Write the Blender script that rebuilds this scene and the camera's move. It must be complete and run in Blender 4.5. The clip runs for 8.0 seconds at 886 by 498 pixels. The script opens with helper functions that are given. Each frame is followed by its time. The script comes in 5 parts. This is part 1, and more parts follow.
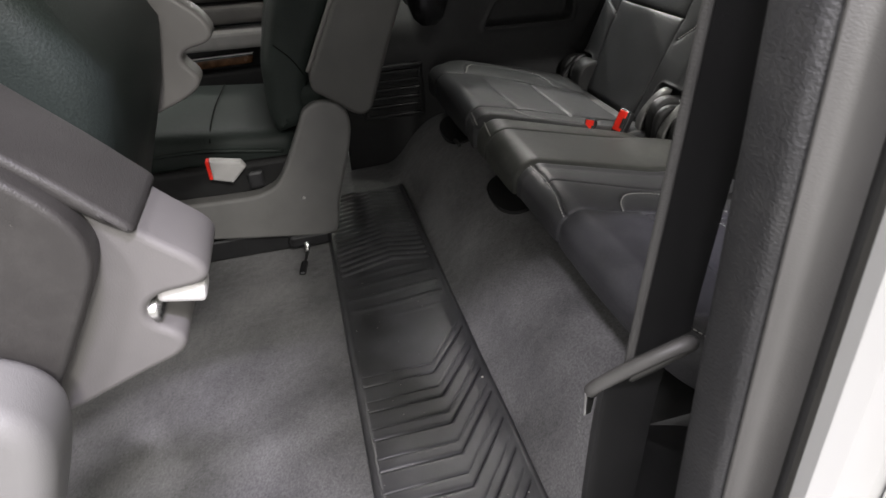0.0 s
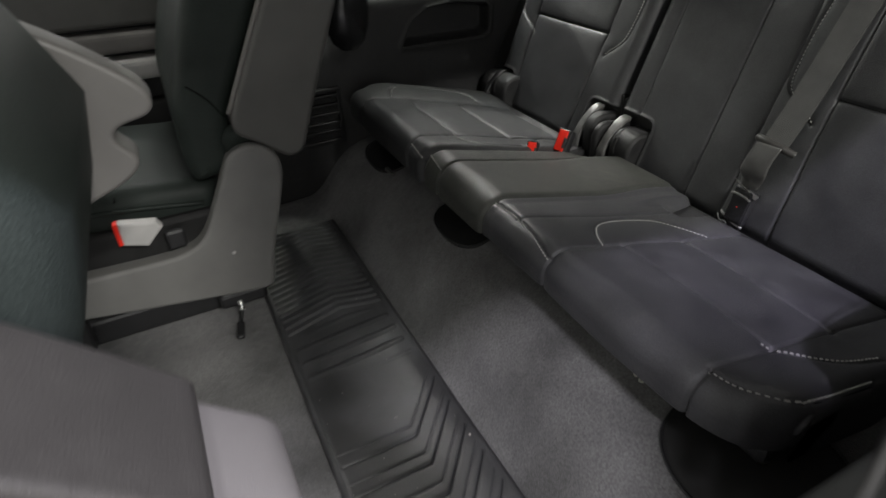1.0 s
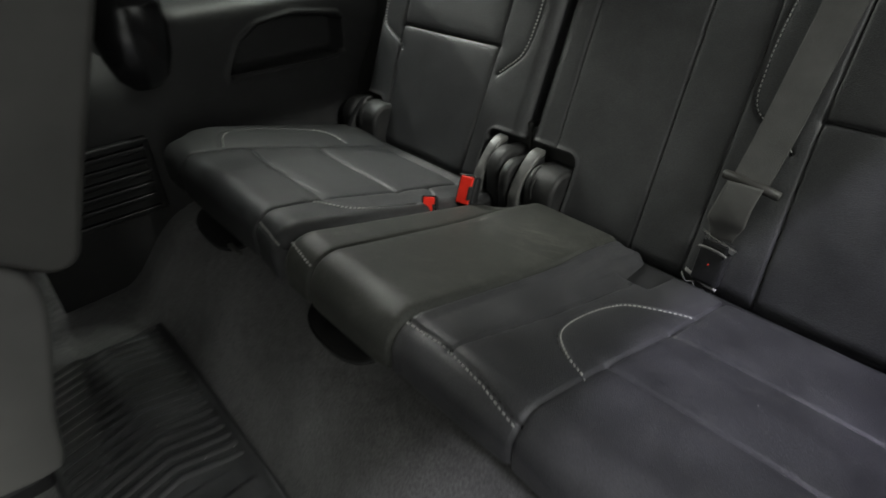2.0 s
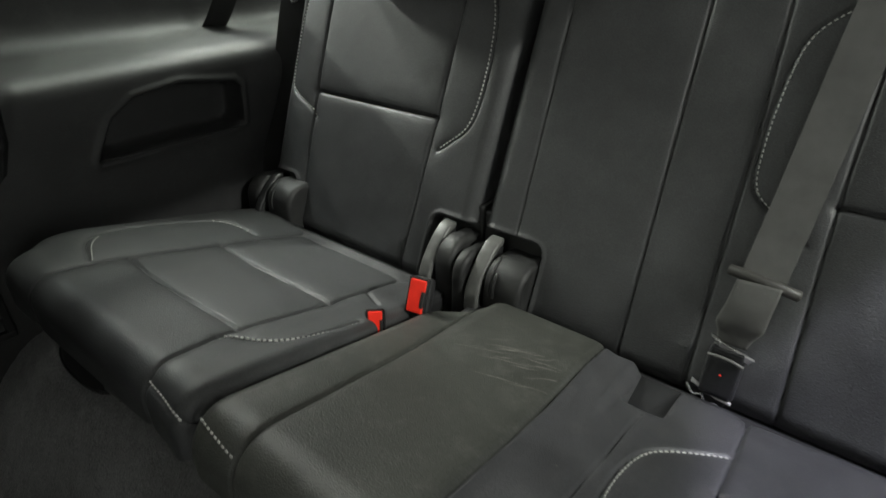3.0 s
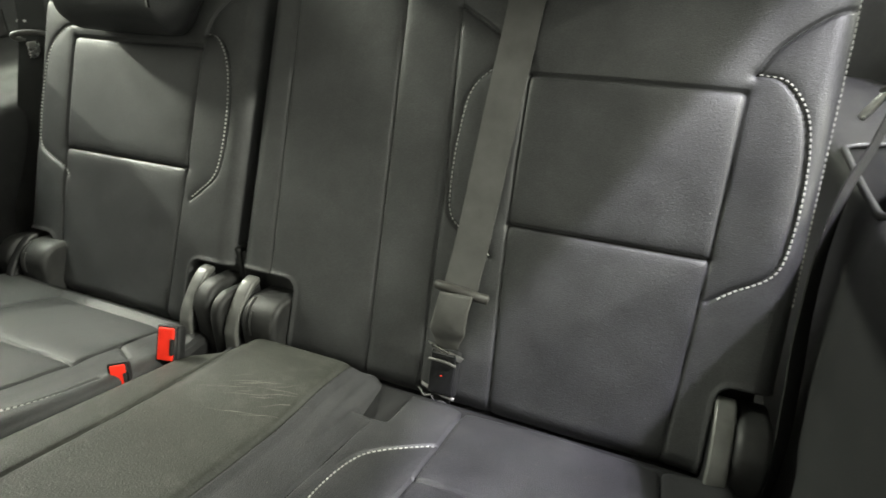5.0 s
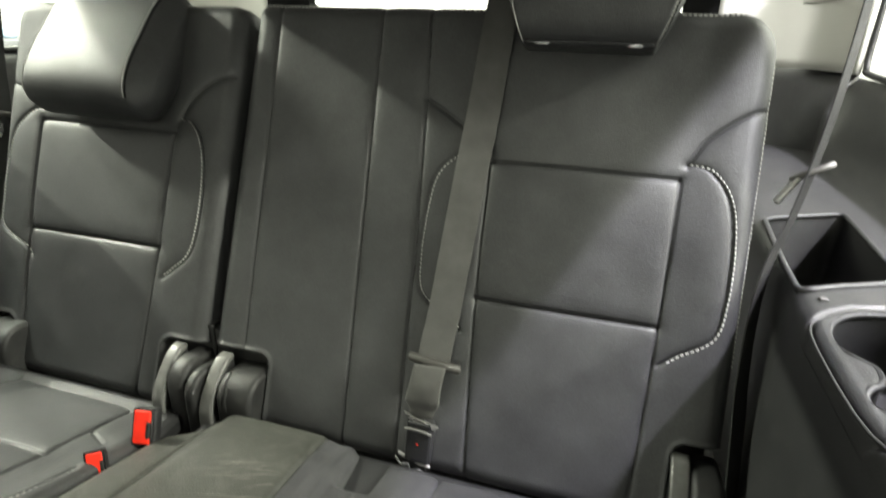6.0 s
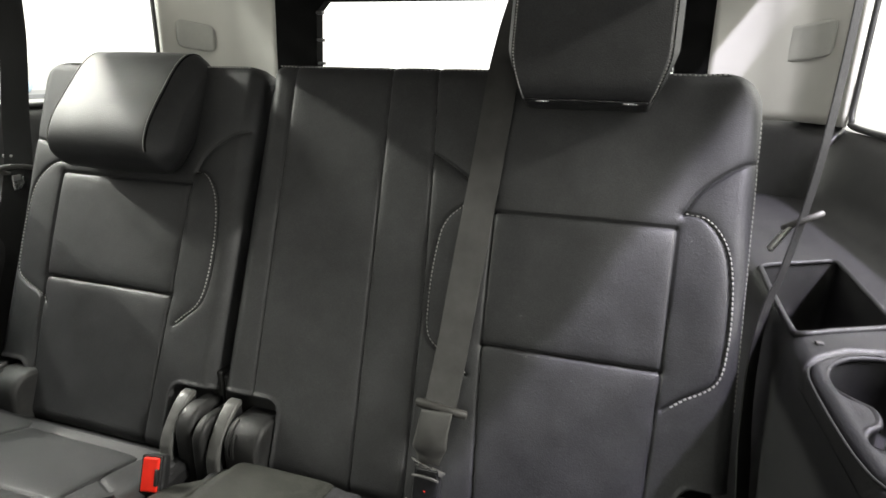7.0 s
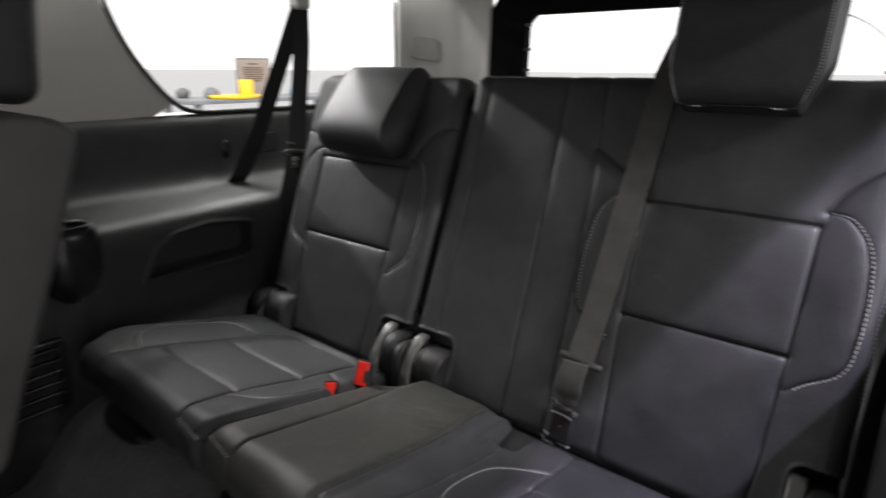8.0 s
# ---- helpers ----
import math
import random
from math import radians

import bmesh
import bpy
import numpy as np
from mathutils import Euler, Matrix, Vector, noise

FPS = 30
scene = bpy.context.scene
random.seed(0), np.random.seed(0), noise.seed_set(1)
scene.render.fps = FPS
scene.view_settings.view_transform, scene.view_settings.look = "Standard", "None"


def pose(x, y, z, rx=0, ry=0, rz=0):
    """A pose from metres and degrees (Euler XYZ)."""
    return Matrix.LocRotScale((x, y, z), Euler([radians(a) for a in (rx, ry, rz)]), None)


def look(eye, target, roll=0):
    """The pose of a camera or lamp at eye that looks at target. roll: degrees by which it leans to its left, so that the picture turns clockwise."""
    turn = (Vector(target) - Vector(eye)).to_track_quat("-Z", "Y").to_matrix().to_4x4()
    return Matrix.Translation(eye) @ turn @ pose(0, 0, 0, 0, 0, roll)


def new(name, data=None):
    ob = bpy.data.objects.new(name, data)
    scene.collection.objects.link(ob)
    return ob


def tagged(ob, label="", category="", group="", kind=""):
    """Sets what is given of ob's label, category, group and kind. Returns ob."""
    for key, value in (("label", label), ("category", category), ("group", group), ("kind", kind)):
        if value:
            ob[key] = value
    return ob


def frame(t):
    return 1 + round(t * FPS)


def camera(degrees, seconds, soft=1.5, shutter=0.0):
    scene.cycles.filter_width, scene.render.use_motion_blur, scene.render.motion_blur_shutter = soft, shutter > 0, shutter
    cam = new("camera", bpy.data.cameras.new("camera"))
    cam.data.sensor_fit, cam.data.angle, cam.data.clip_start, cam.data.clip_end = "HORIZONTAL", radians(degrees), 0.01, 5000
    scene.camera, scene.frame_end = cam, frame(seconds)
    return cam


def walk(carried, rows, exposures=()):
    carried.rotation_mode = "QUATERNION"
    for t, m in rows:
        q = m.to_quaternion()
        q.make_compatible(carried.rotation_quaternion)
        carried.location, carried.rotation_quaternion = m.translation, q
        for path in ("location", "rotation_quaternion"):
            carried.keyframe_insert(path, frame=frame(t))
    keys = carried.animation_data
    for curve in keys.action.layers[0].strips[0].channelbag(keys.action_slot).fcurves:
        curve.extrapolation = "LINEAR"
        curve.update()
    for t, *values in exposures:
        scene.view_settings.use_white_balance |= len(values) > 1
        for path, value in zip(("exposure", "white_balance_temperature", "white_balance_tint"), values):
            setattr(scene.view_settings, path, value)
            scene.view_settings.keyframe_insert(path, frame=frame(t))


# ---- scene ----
cam = camera(76.3, 8.0, shutter=0.4)
PATH = [
    (0, (1.506, -0.9, 0.764), (-0.123, -0.526, -0.335), -3.4),
    (0.5, (1.463, -0.939, 0.78), (-0.12, -0.413, -0.324), -3.0),
    (1, (1.357, -0.971, 0.791), (-0.148, -0.261, -0.318), -2.7),
    (1.5, (1.186, -0.925, 0.765), (-0.192, 0.014, -0.34), -2.1),
    (2, (1.023, -0.808, 0.726), (-0.236, 0.289, -0.375), -1.6),
    (2.2, (0.973, -0.769, 0.713), (-0.23, 0.398, -0.377), -1.4),
    (3.3, (0.788, -0.706, 0.733), (-0.251, 0.708, -0.228), 0.2),
    (3.5, (0.774, -0.708, 0.739), (-0.265, 0.712, -0.213), 0.1),
    (4, (0.845, -0.699, 0.75), (-0.161, 0.744, -0.201), -0.1),
    (4.5, (0.976, -0.678, 0.773), (0.114, 0.862, -0.167), 0.3),
    (4.7, (1.011, -0.668, 0.768), (0.233, 0.928, -0.153), 0.6),
    (5.8, (1.01, -0.707, 0.81), (0.488, 1.038, -0.016), 1.6),
    (6, (0.993, -0.713, 0.834), (0.466, 1.062, 0.077), 1.6),
    (6.5, (0.968, -0.723, 0.867), (0.429, 1.1, 0.245), 1.6),
    (7, (0.991, -0.741, 0.844), (0.445, 1.087, 0.243), 1.4),
    (7.5, (1.07, -0.828, 0.828), (0.35, 0.94, 0.229), 1.2),
    (8, (1.143, -0.902, 0.861), (-0.03, 0.6, 0.253), 0.4),
]
EXPOSURES = [(0.0, 0.24, 6750, 14), (0.5, 0.12, 6700, 14), (1.0, 0.2, 6700, 11), (2.0, 0.03, 6650, 6), (3.5, 0.86, 6750, 2), (4.5, 1.15, 7100, 0), (6.0, 1.54, 7250, 0), (6.5, 1.60, 7100, 4), (7.0, 0.92, 6900, 9), (8.0, 0.25, 6550, 17)]
walk(cam, [(t, look(eye, target, roll)) for t, eye, target, roll in PATH], exposures=EXPOSURES)


# ---- world, sun, lamps ----
world = bpy.data.worlds.new("workshop_daylight")
scene.world = world
world.use_nodes = True
bg = world.node_tree.nodes["Background"]
bg.inputs["Color"].default_value = (0.98, 1.0, 0.98, 1)
bg.inputs["Strength"].default_value = 1.25


def lamp(name, eye, target, energy, size, size_y, color):
    data = bpy.data.lights.new(name, "AREA")
    data.shape, data.size, data.size_y, data.energy, data.color = "RECTANGLE", size, size_y, energy, color
    ob = new(name, data)
    ob.matrix_world = look(eye, target)
    return tagged(ob, "white strip lamp out of view, set to light the cabin", "lamp", "workshop lamps")


# unseen strip lamps along the car: their light comes in under the roof's edges, nearer ones steeper
lamp("unseen_lamp", (3.20, 0.20, 3.05), (0.9, -0.45, 0.5), 46, 1.2, 0.06, (0.95, 0.98, 0.97))
lamp("unseen_lamp", (2.62, -0.25, 3.05), (0.9, -0.45, 0.3), 120, 0.6, 0.06, (0.79, 0.76, 1.0))
lamp("unseen_lamp", (2.62, -1.90, 3.05), (1.0, -0.6, 0.2), 85, 0.4, 0.06, (0.90, 0.90, 1.0))
# added out of view to brighten the tipped seat, side shield and far door
lamp("unseen_lamp", (4.70, -0.15, 3.05), (0.7, -1.1, 0.4), 124, 0.5, 0.06, (0.97, 0.98, 0.95))
lamp("unseen_lamp", (-0.80, 0.95, 3.05), (-0.3, -0.1, 0.5), 66, 1.2, 0.06, (0.93, 1.0, 0.92))
lamp("unseen_lamp", (-1.50, -0.20, 3.05), (0.1, -0.3, 0.5), 20, 1.2, 0.06, (0.92, 0.98, 0.98))
lamp("unseen_lamp", (-1.80, -0.20, 3.05), (0.2, -0.3, 0.5), 20, 1.2, 0.06, (0.93, 0.98, 0.98))
lamp("unseen_lamp", (-2.65, 0.45, 3.05), (0.4, -0.3, 0.3), 112, 1.2, 0.06, (0.97, 0.98, 0.95))
# added out of view to brighten the upper backrests
lamp("unseen_lamp", (-4.60, -0.10, 3.05), (0.5, 0.0, 0.6), 135, 0.8, 0.06, (0.95, 1.0, 0.95))
# added fill lamp ahead, never in view: lights the backrests through the windscreen's opening
lamp("unseen_lamp", (0.60, -12.0, 2.45), (0.6, 0.0, 0.6), 118, 4.0, 0.5, (0.97, 1.0, 0.94))


# ---- materials ----
def material(name, base, rough=0.5, metal=0.0, grain=900.0, bump=0.15, stain=14.0, vary=0.35, dust=0.0, spec=0.5, pebble=0.0):
    """A surface with fine grain relief, blotches of wear at a larger scale and, where asked, pale dust."""
    m = bpy.data.materials.new(name)
    m.use_nodes = True
    nt = m.node_tree
    shader = nt.nodes["Principled BSDF"]
    shader.inputs["Roughness"].default_value = rough
    shader.inputs["Metallic"].default_value = metal
    shader.inputs["Specular IOR Level"].default_value = spec
    coord = nt.nodes.new("ShaderNodeTexCoord")
    big = nt.nodes.new("ShaderNodeTexNoise")
    big.inputs["Scale"].default_value, big.inputs["Detail"].default_value = stain, 5
    nt.links.new(coord.outputs["Object"], big.inputs["Vector"])
    fine = nt.nodes.new("ShaderNodeTexNoise")
    fine.inputs["Scale"].default_value, fine.inputs["Detail"].default_value = grain, 3
    nt.links.new(coord.outputs["Object"], fine.inputs["Vector"])
    ramp = nt.nodes.new("ShaderNodeValToRGB")
    ramp.color_ramp.elements[0].position, ramp.color_ramp.elements[1].position = 0.3, 0.72
    ramp.color_ramp.elements[0].color = (*[c * (1 - vary) for c in base], 1)
    ramp.color_ramp.elements[1].color = (*[min(1, c * (1 + vary)) for c in base], 1)
    nt.links.new(big.outputs["Fac"], ramp.inputs["Fac"])
    colour = ramp.outputs["Color"]
    if dust:
        spots = nt.nodes.new("ShaderNodeTexNoise")
        spots.inputs["Scale"].default_value, spots.inputs["Detail"].default_value = 35, 8
        spots.inputs["Roughness"].default_value = 0.75
        nt.links.new(coord.outputs["Object"], spots.inputs["Vector"])
        cut = nt.nodes.new("ShaderNodeMapRange")
        cut.inputs["From Min"].default_value, cut.inputs["From Max"].default_value = 0.5, 0.85
        cut.inputs["To Max"].default_value = dust
        nt.links.new(spots.outputs["Fac"], cut.inputs["Value"])
        mix = nt.nodes.new("ShaderNodeMix")
        mix.data_type = "RGBA"
        mix.inputs["B"].default_value = (0.16, 0.155, 0.14, 1)
        nt.links.new(cut.outputs["Result"], mix.inputs["Factor"])
        nt.links.new(colour, mix.inputs["A"])
        colour = mix.outputs["Result"]
    if pebble:
        span = nt.nodes.new("ShaderNodeMapRange")
        span.inputs["From Min"].default_value, span.inputs["From Max"].default_value = 0.32, 0.68
        span.inputs["To Min"].default_value, span.inputs["To Max"].default_value = 1 - pebble, 1 + pebble
        nt.links.new(fine.outputs["Fac"], span.inputs["Value"])
        mul = nt.nodes.new("ShaderNodeMix")
        mul.data_type, mul.blend_type = "RGBA", "MULTIPLY"
        mul.inputs["Factor"].default_value = 1
        nt.links.new(colour, mul.inputs["A"])
        nt.links.new(span.outputs["Result"], mul.inputs["B"])
        colour = mul.outputs["Result"]
    nt.links.new(colour, shader.inputs["Base Color"])
    rr = nt.nodes.new("ShaderNodeMapRange")
    rr.inputs["To Min"].default_value, rr.inputs["To Max"].default_value = max(0.02, rough - 0.1), min(1, rough + 0.1)
    nt.links.new(big.outputs["Fac"], rr.inputs["Value"])
    nt.links.new(rr.outputs["Result"], shader.inputs["Roughness"])
    if bump:
        b = nt.nodes.new("ShaderNodeBump")
        b.inputs["Strength"].default_value, b.inputs["Distance"].default_value = bump, 0.002
        nt.links.new(fine.outputs["Fac"], b.inputs["Height"])
        nt.links.new(b.outputs["Normal"], shader.inputs["Normal"])
    return m


def carpet_material(name, base):
    """Short looped pile: speckled fibres, brushed patches and a rough relief."""
    m = material(name, base, 0.95, 0, 420, 0.75, 5, 0.55, 0.16, 0.1)
    nt = m.node_tree
    shader = nt.nodes["Principled BSDF"]
    shader.inputs["Sheen Weight"].default_value = 0.25
    shader.inputs["Sheen Roughness"].default_value = 0.6
    coord = nt.nodes.new("ShaderNodeTexCoord")
    speck = nt.nodes.new("ShaderNodeTexNoise")
    speck.inputs["Scale"].default_value, speck.inputs["Detail"].default_value = 260, 6
    nt.links.new(coord.outputs["Object"], speck.inputs["Vector"])
    span = nt.nodes.new("ShaderNodeMapRange")
    span.inputs["From Min"].default_value, span.inputs["From Max"].default_value = 0.3, 0.7
    span.inputs["To Min"].default_value, span.inputs["To Max"].default_value = 0.70, 1.30
    nt.links.new(speck.outputs["Fac"], span.inputs["Value"])
    mul = nt.nodes.new("ShaderNodeMix")
    mul.data_type, mul.blend_type = "RGBA", "MULTIPLY"
    mul.inputs["Factor"].default_value = 1
    old = shader.inputs["Base Color"].links[0].from_socket
    nt.links.new(old, mul.inputs["A"])
    nt.links.new(span.outputs["Result"], mul.inputs["B"])
    nt.links.new(mul.outputs["Result"], shader.inputs["Base Color"])
    return m


def webbing_material(name, base):
    """Woven belt: fine ribs along the strap."""
    m = material(name, base, 0.7, 0, 1600, 0.3, 30, 0.2, 0.0, 0.25)
    nt = m.node_tree
    shader = nt.nodes["Principled BSDF"]
    uv = nt.nodes.new("ShaderNodeUVMap")
    wave = nt.nodes.new("ShaderNodeTexWave")
    wave.bands_direction = "X"
    wave.inputs["Scale"].default_value, wave.inputs["Distortion"].default_value = 13.0, 0.3
    nt.links.new(uv.outputs["UV"], wave.inputs["Vector"])
    b = nt.nodes.new("ShaderNodeBump")
    b.inputs["Strength"].default_value, b.inputs["Distance"].default_value = 0.5, 0.001
    nt.links.new(wave.outputs["Fac"], b.inputs["Height"])
    old = shader.inputs["Normal"].links[0].from_socket
    nt.links.new(old, b.inputs["Normal"])
    nt.links.new(b.outputs["Normal"], shader.inputs["Normal"])
    return m


def glass_material(name):
    m = bpy.data.materials.new(name)
    m.use_nodes = True
    s = m.node_tree.nodes["Principled BSDF"]
    s.inputs["Base Color"].default_value = (0.97, 0.99, 0.98, 1)
    s.inputs["Transmission Weight"].default_value, s.inputs["Roughness"].default_value, s.inputs["IOR"].default_value = 1, 0, 1.01
    return m


LEATHER = material("black_leather", (0.029, 0.0295, 0.0305), 0.48, 0, 650, 0.34, 22, 0.18, 0.08, 0.42, 0.24)
LEATHER_WORN = material("dusty_leather", (0.0375, 0.0385, 0.0340), 0.46, 0, 600, 0.40, 9, 0.20, 0.36, 0.38, 0.26)
LEATHER_GREEN = material("dark_leather", (0.0185, 0.0235, 0.0210), 0.50, 0, 600, 0.25, 12, 0.2, 0.0, 0.14, 0.2)
# black leather with the lamps' violet light put into its base colour
LEATHER_SEAT = material("used_violet_lit_leather", (0.0345, 0.0343, 0.0370), 0.43, 0, 600, 0.40, 14, 0.24, 0.16, 0.5, 0.26)
THREAD = material("white_thread", (0.38, 0.38, 0.36), 0.8, 0, 900, 0.1, 60, 0.2)
TRIM = material("charcoal_plastic", (0.0170, 0.0170, 0.0176), 0.54, 0, 700, 0.30, 7, 0.25, 0.12, 0.5, 0.25)
SHIELD = material("mid_grey_shield_plastic", (0.150, 0.148, 0.142), 0.5, 0, 1200, 0.14, 9, 0.14, 0.05)
TRIM_GREY = material("dark_grey_plastic", (0.076, 0.074, 0.070), 0.5, 0, 1200, 0.14, 9, 0.16, 0.05)
GREY_CLOTH = material("grey_vinyl", (0.15, 0.142, 0.135), 0.55, 0, 900, 0.22, 11, 0.16, 0.05)
SHELL = material("grey_seat_plastic", (0.112, 0.107, 0.102), 0.5, 0, 1100, 0.15, 10, 0.15, 0.05)
BLACK_GLOSS = material("glossy_black_plastic", (0.012, 0.012, 0.013), 0.22, 0, 700, 0.03, 12, 0.2)
BLACK_PLASTIC = material("black_plastic", (0.016, 0.016, 0.017), 0.40, 0, 900, 0.12, 15, 0.25, 0.05)
HINGE = material("matt_black_hinge_plastic", (0.017, 0.017, 0.0172), 0.55, 0, 900, 0.2, 20, 0.3, 0.14, 0.4)
GREY_METAL = material("worn_grey_lever", (0.105, 0.105, 0.10), 0.36, 0.0, 700, 0.08, 40, 0.25)
STEEL = material("bare_steel", (0.62, 0.62, 0.60), 0.28, 1.0, 500, 0.05, 50, 0.15)
PILLAR = material("pale_grey_pillar_trim", (0.46, 0.455, 0.42), 0.7, 0, 800, 0.25, 5, 0.06)
HEADLINER = material("pale_headliner_cloth", (0.50, 0.49, 0.46), 0.9, 0, 1200, 0.3, 6, 0.06)
GRILLE = material("speaker_grille_plastic", (0.38, 0.38, 0.35), 0.7, 0, 1500, 0.6, 20, 0.08)
CARPET = carpet_material("charcoal_carpet", (0.098, 0.096, 0.096))
RUBBER = material("rubber_mat", (0.036, 0.036, 0.038), 0.42, 0, 500, 0.12, 16, 0.3, 0.12)
DARK_COVER = material("dark_scuffed_plastic", (0.036, 0.034, 0.0315), 0.5, 0, 1000, 0.2, 9, 0.22, 0.12, 0.35)
SEAM = material("black_seam", (0.006, 0.006, 0.006), 0.95, 0, 600, 0.1, 20, 0.2, 0.0, 0.05)
SEAL = material("black_rubber_seal", (0.012, 0.012, 0.012), 0.5, 0, 600, 0.1, 20, 0.2)
COVER = material("dull_black_cover", (0.011, 0.011, 0.011), 0.62, 0, 700, 0.15, 18, 0.3, 0.05, 0.3)
SCUFF = material("pale_scuff", (0.14, 0.135, 0.12), 0.8, 0, 500, 0.2, 80, 0.3)
# darker copy of the webbing puts shade into the straps along the walls
WEB_DARK = webbing_material("shaded_black_webbing", (0.012, 0.012, 0.012))
WEBBING = webbing_material("black_webbing", (0.062, 0.061, 0.058))
RED = material("red_release_button", (0.85, 0.030, 0.016), 0.45, 0, 600, 0.03, 60, 0.1, 0.0, 0.22)
PAINT = material("silver_white_paint", (0.42, 0.42, 0.41), 0.22, 0.25, 1500, 0.02, 4, 0.05)
PALE_PLASTIC = material("pale_grey_plastic", (0.42, 0.41, 0.40), 0.42, 0, 700, 0.06, 25, 0.1)
WOOD = material("brown_wood_trim", (0.13, 0.062, 0.03), 0.25, 0, 220, 0.05, 30, 0.5)
CHROME = material("chrome", (0.8, 0.8, 0.8), 0.12, 1.0, 400, 0.01, 30, 0.05)
LINT = material("pale_lint", (0.55, 0.53, 0.48), 0.9, 0, 500, 0.2, 80, 0.2)
CONCRETE = material("pale_workshop_floor", (0.42, 0.42, 0.41), 0.6, 0, 90, 0.2, 1.5, 0.12)
PAPER = material("printed_paper", (0.30, 0.25, 0.21), 0.8, 0, 300, 0.05, 9, 0.08)
PRINT = material("brown_print", (0.13, 0.085, 0.055), 0.8, 0, 300, 0.05, 9, 0.15)
FRAME_GREY = material("grey_frame", (0.13, 0.125, 0.12), 0.6, 0, 300, 0.05, 9, 0.1)
YELLOW = material("yellow_plastic", (0.85, 0.55, 0.02), 0.4, 0, 400, 0.05, 20, 0.08)
TABLETOP = material("grey_worktop", (0.16, 0.165, 0.17), 0.5, 0, 300, 0.1, 9, 0.15)
BLUE_CLOTH = material("pale_blue_cloth", (0.45, 0.58, 0.68), 0.9, 0, 500, 0.4, 20, 0.15)
GLASS = glass_material("window_glass")


# ---- mesh helpers ----
import mathutils.geometry


def holder(name, at, label, category, group="", kind=""):
    e = new(name)
    e.location = at
    e.empty_display_size = 0.05
    return tagged(e, label, category, group, kind)


def adopt(ob, parent):
    if parent is not None:
        ob.parent = parent
        if parent.parent is None:
            ob.matrix_parent_inverse = Matrix.Translation(-Vector(parent.location))
    return ob


def put(name, verts, faces, mat, parent=None, label="", smooth=True):
    me = bpy.data.meshes.new(name)
    me.from_pydata([tuple(map(float, v)) for v in verts], [], faces)
    me.validate()
    me.materials.append(mat)
    if smooth:
        me.polygons.foreach_set("use_smooth", [True] * len(me.polygons))
    me.update()
    ob = adopt(new(name, me), parent)
    if label:
        ob["label"] = label
    return ob


def part(name, bm, mat, parent=None, label="", smooth=False):
    me = bpy.data.meshes.new(name)
    bmesh.ops.recalc_face_normals(bm, faces=bm.faces)
    bm.to_mesh(me)
    bm.free()
    me.materials.append(mat)
    if smooth:
        me.polygons.foreach_set("use_smooth", [True] * len(me.polygons))
    ob = adopt(new(name, me), parent)
    if label:
        ob["label"] = label
    return ob


def box(x0, x1, y0, y1, z0, z1, bevel=0.004, seg=2, turn=None):
    bm = bmesh.new()
    bmesh.ops.create_cube(bm, size=1)
    bmesh.ops.scale(bm, vec=(x1 - x0, y1 - y0, z1 - z0), verts=bm.verts)
    if bevel:
        bmesh.ops.bevel(bm, geom=list(bm.edges), offset=bevel, segments=seg, profile=0.5, affect="EDGES")
    if turn is not None:
        bmesh.ops.transform(bm, matrix=turn, verts=bm.verts)
    bmesh.ops.translate(bm, vec=((x0 + x1) / 2, (y0 + y1) / 2, (z0 + z1) / 2), verts=bm.verts)
    return bm


def prism(outline, axis, a, b, bevel=0.004, seg=2):
    """An outline in the two other axes, in their order, drawn out along an axis from a to b, with rounded edges."""
    bm = bmesh.new()

    def place(p, v):
        return {"x": (v, p[0], p[1]), "y": (p[0], v, p[1]), "z": (p[0], p[1], v)}[axis]

    low = [bm.verts.new(place(p, a)) for p in outline]
    high = [bm.verts.new(place(p, b)) for p in outline]
    n = len(outline)
    bm.faces.new(low)
    bm.faces.new(high)
    for i in range(n):
        bm.faces.new((low[i], low[(i + 1) % n], high[(i + 1) % n], high[i]))
    bmesh.ops.recalc_face_normals(bm, faces=bm.faces)
    if bevel:
        rim = [e for e in bm.edges if e.verts[0] in set(low) and e.verts[1] in set(low) or e.verts[0] in set(high) and e.verts[1] in set(high)]
        bmesh.ops.bevel(bm, geom=rim, offset=bevel, segments=seg, profile=0.5, affect="EDGES")
    return bm


def soften(points, n=90, rounds=3):
    """A closed outline resampled evenly and rounded off at its corners."""
    p = np.vstack([np.array(points, float), points[0]])
    run = np.concatenate([[0], np.cumsum(np.hypot(*np.diff(p, axis=0).T))])
    at = np.linspace(0, run[-1], n, endpoint=False)
    q = np.stack([np.interp(at, run, p[:, k]) for k in (0, 1)], -1)
    for _ in range(rounds):
        q = (np.roll(q, 1, 0) + 2 * q + np.roll(q, -1, 0)) / 4
    return q


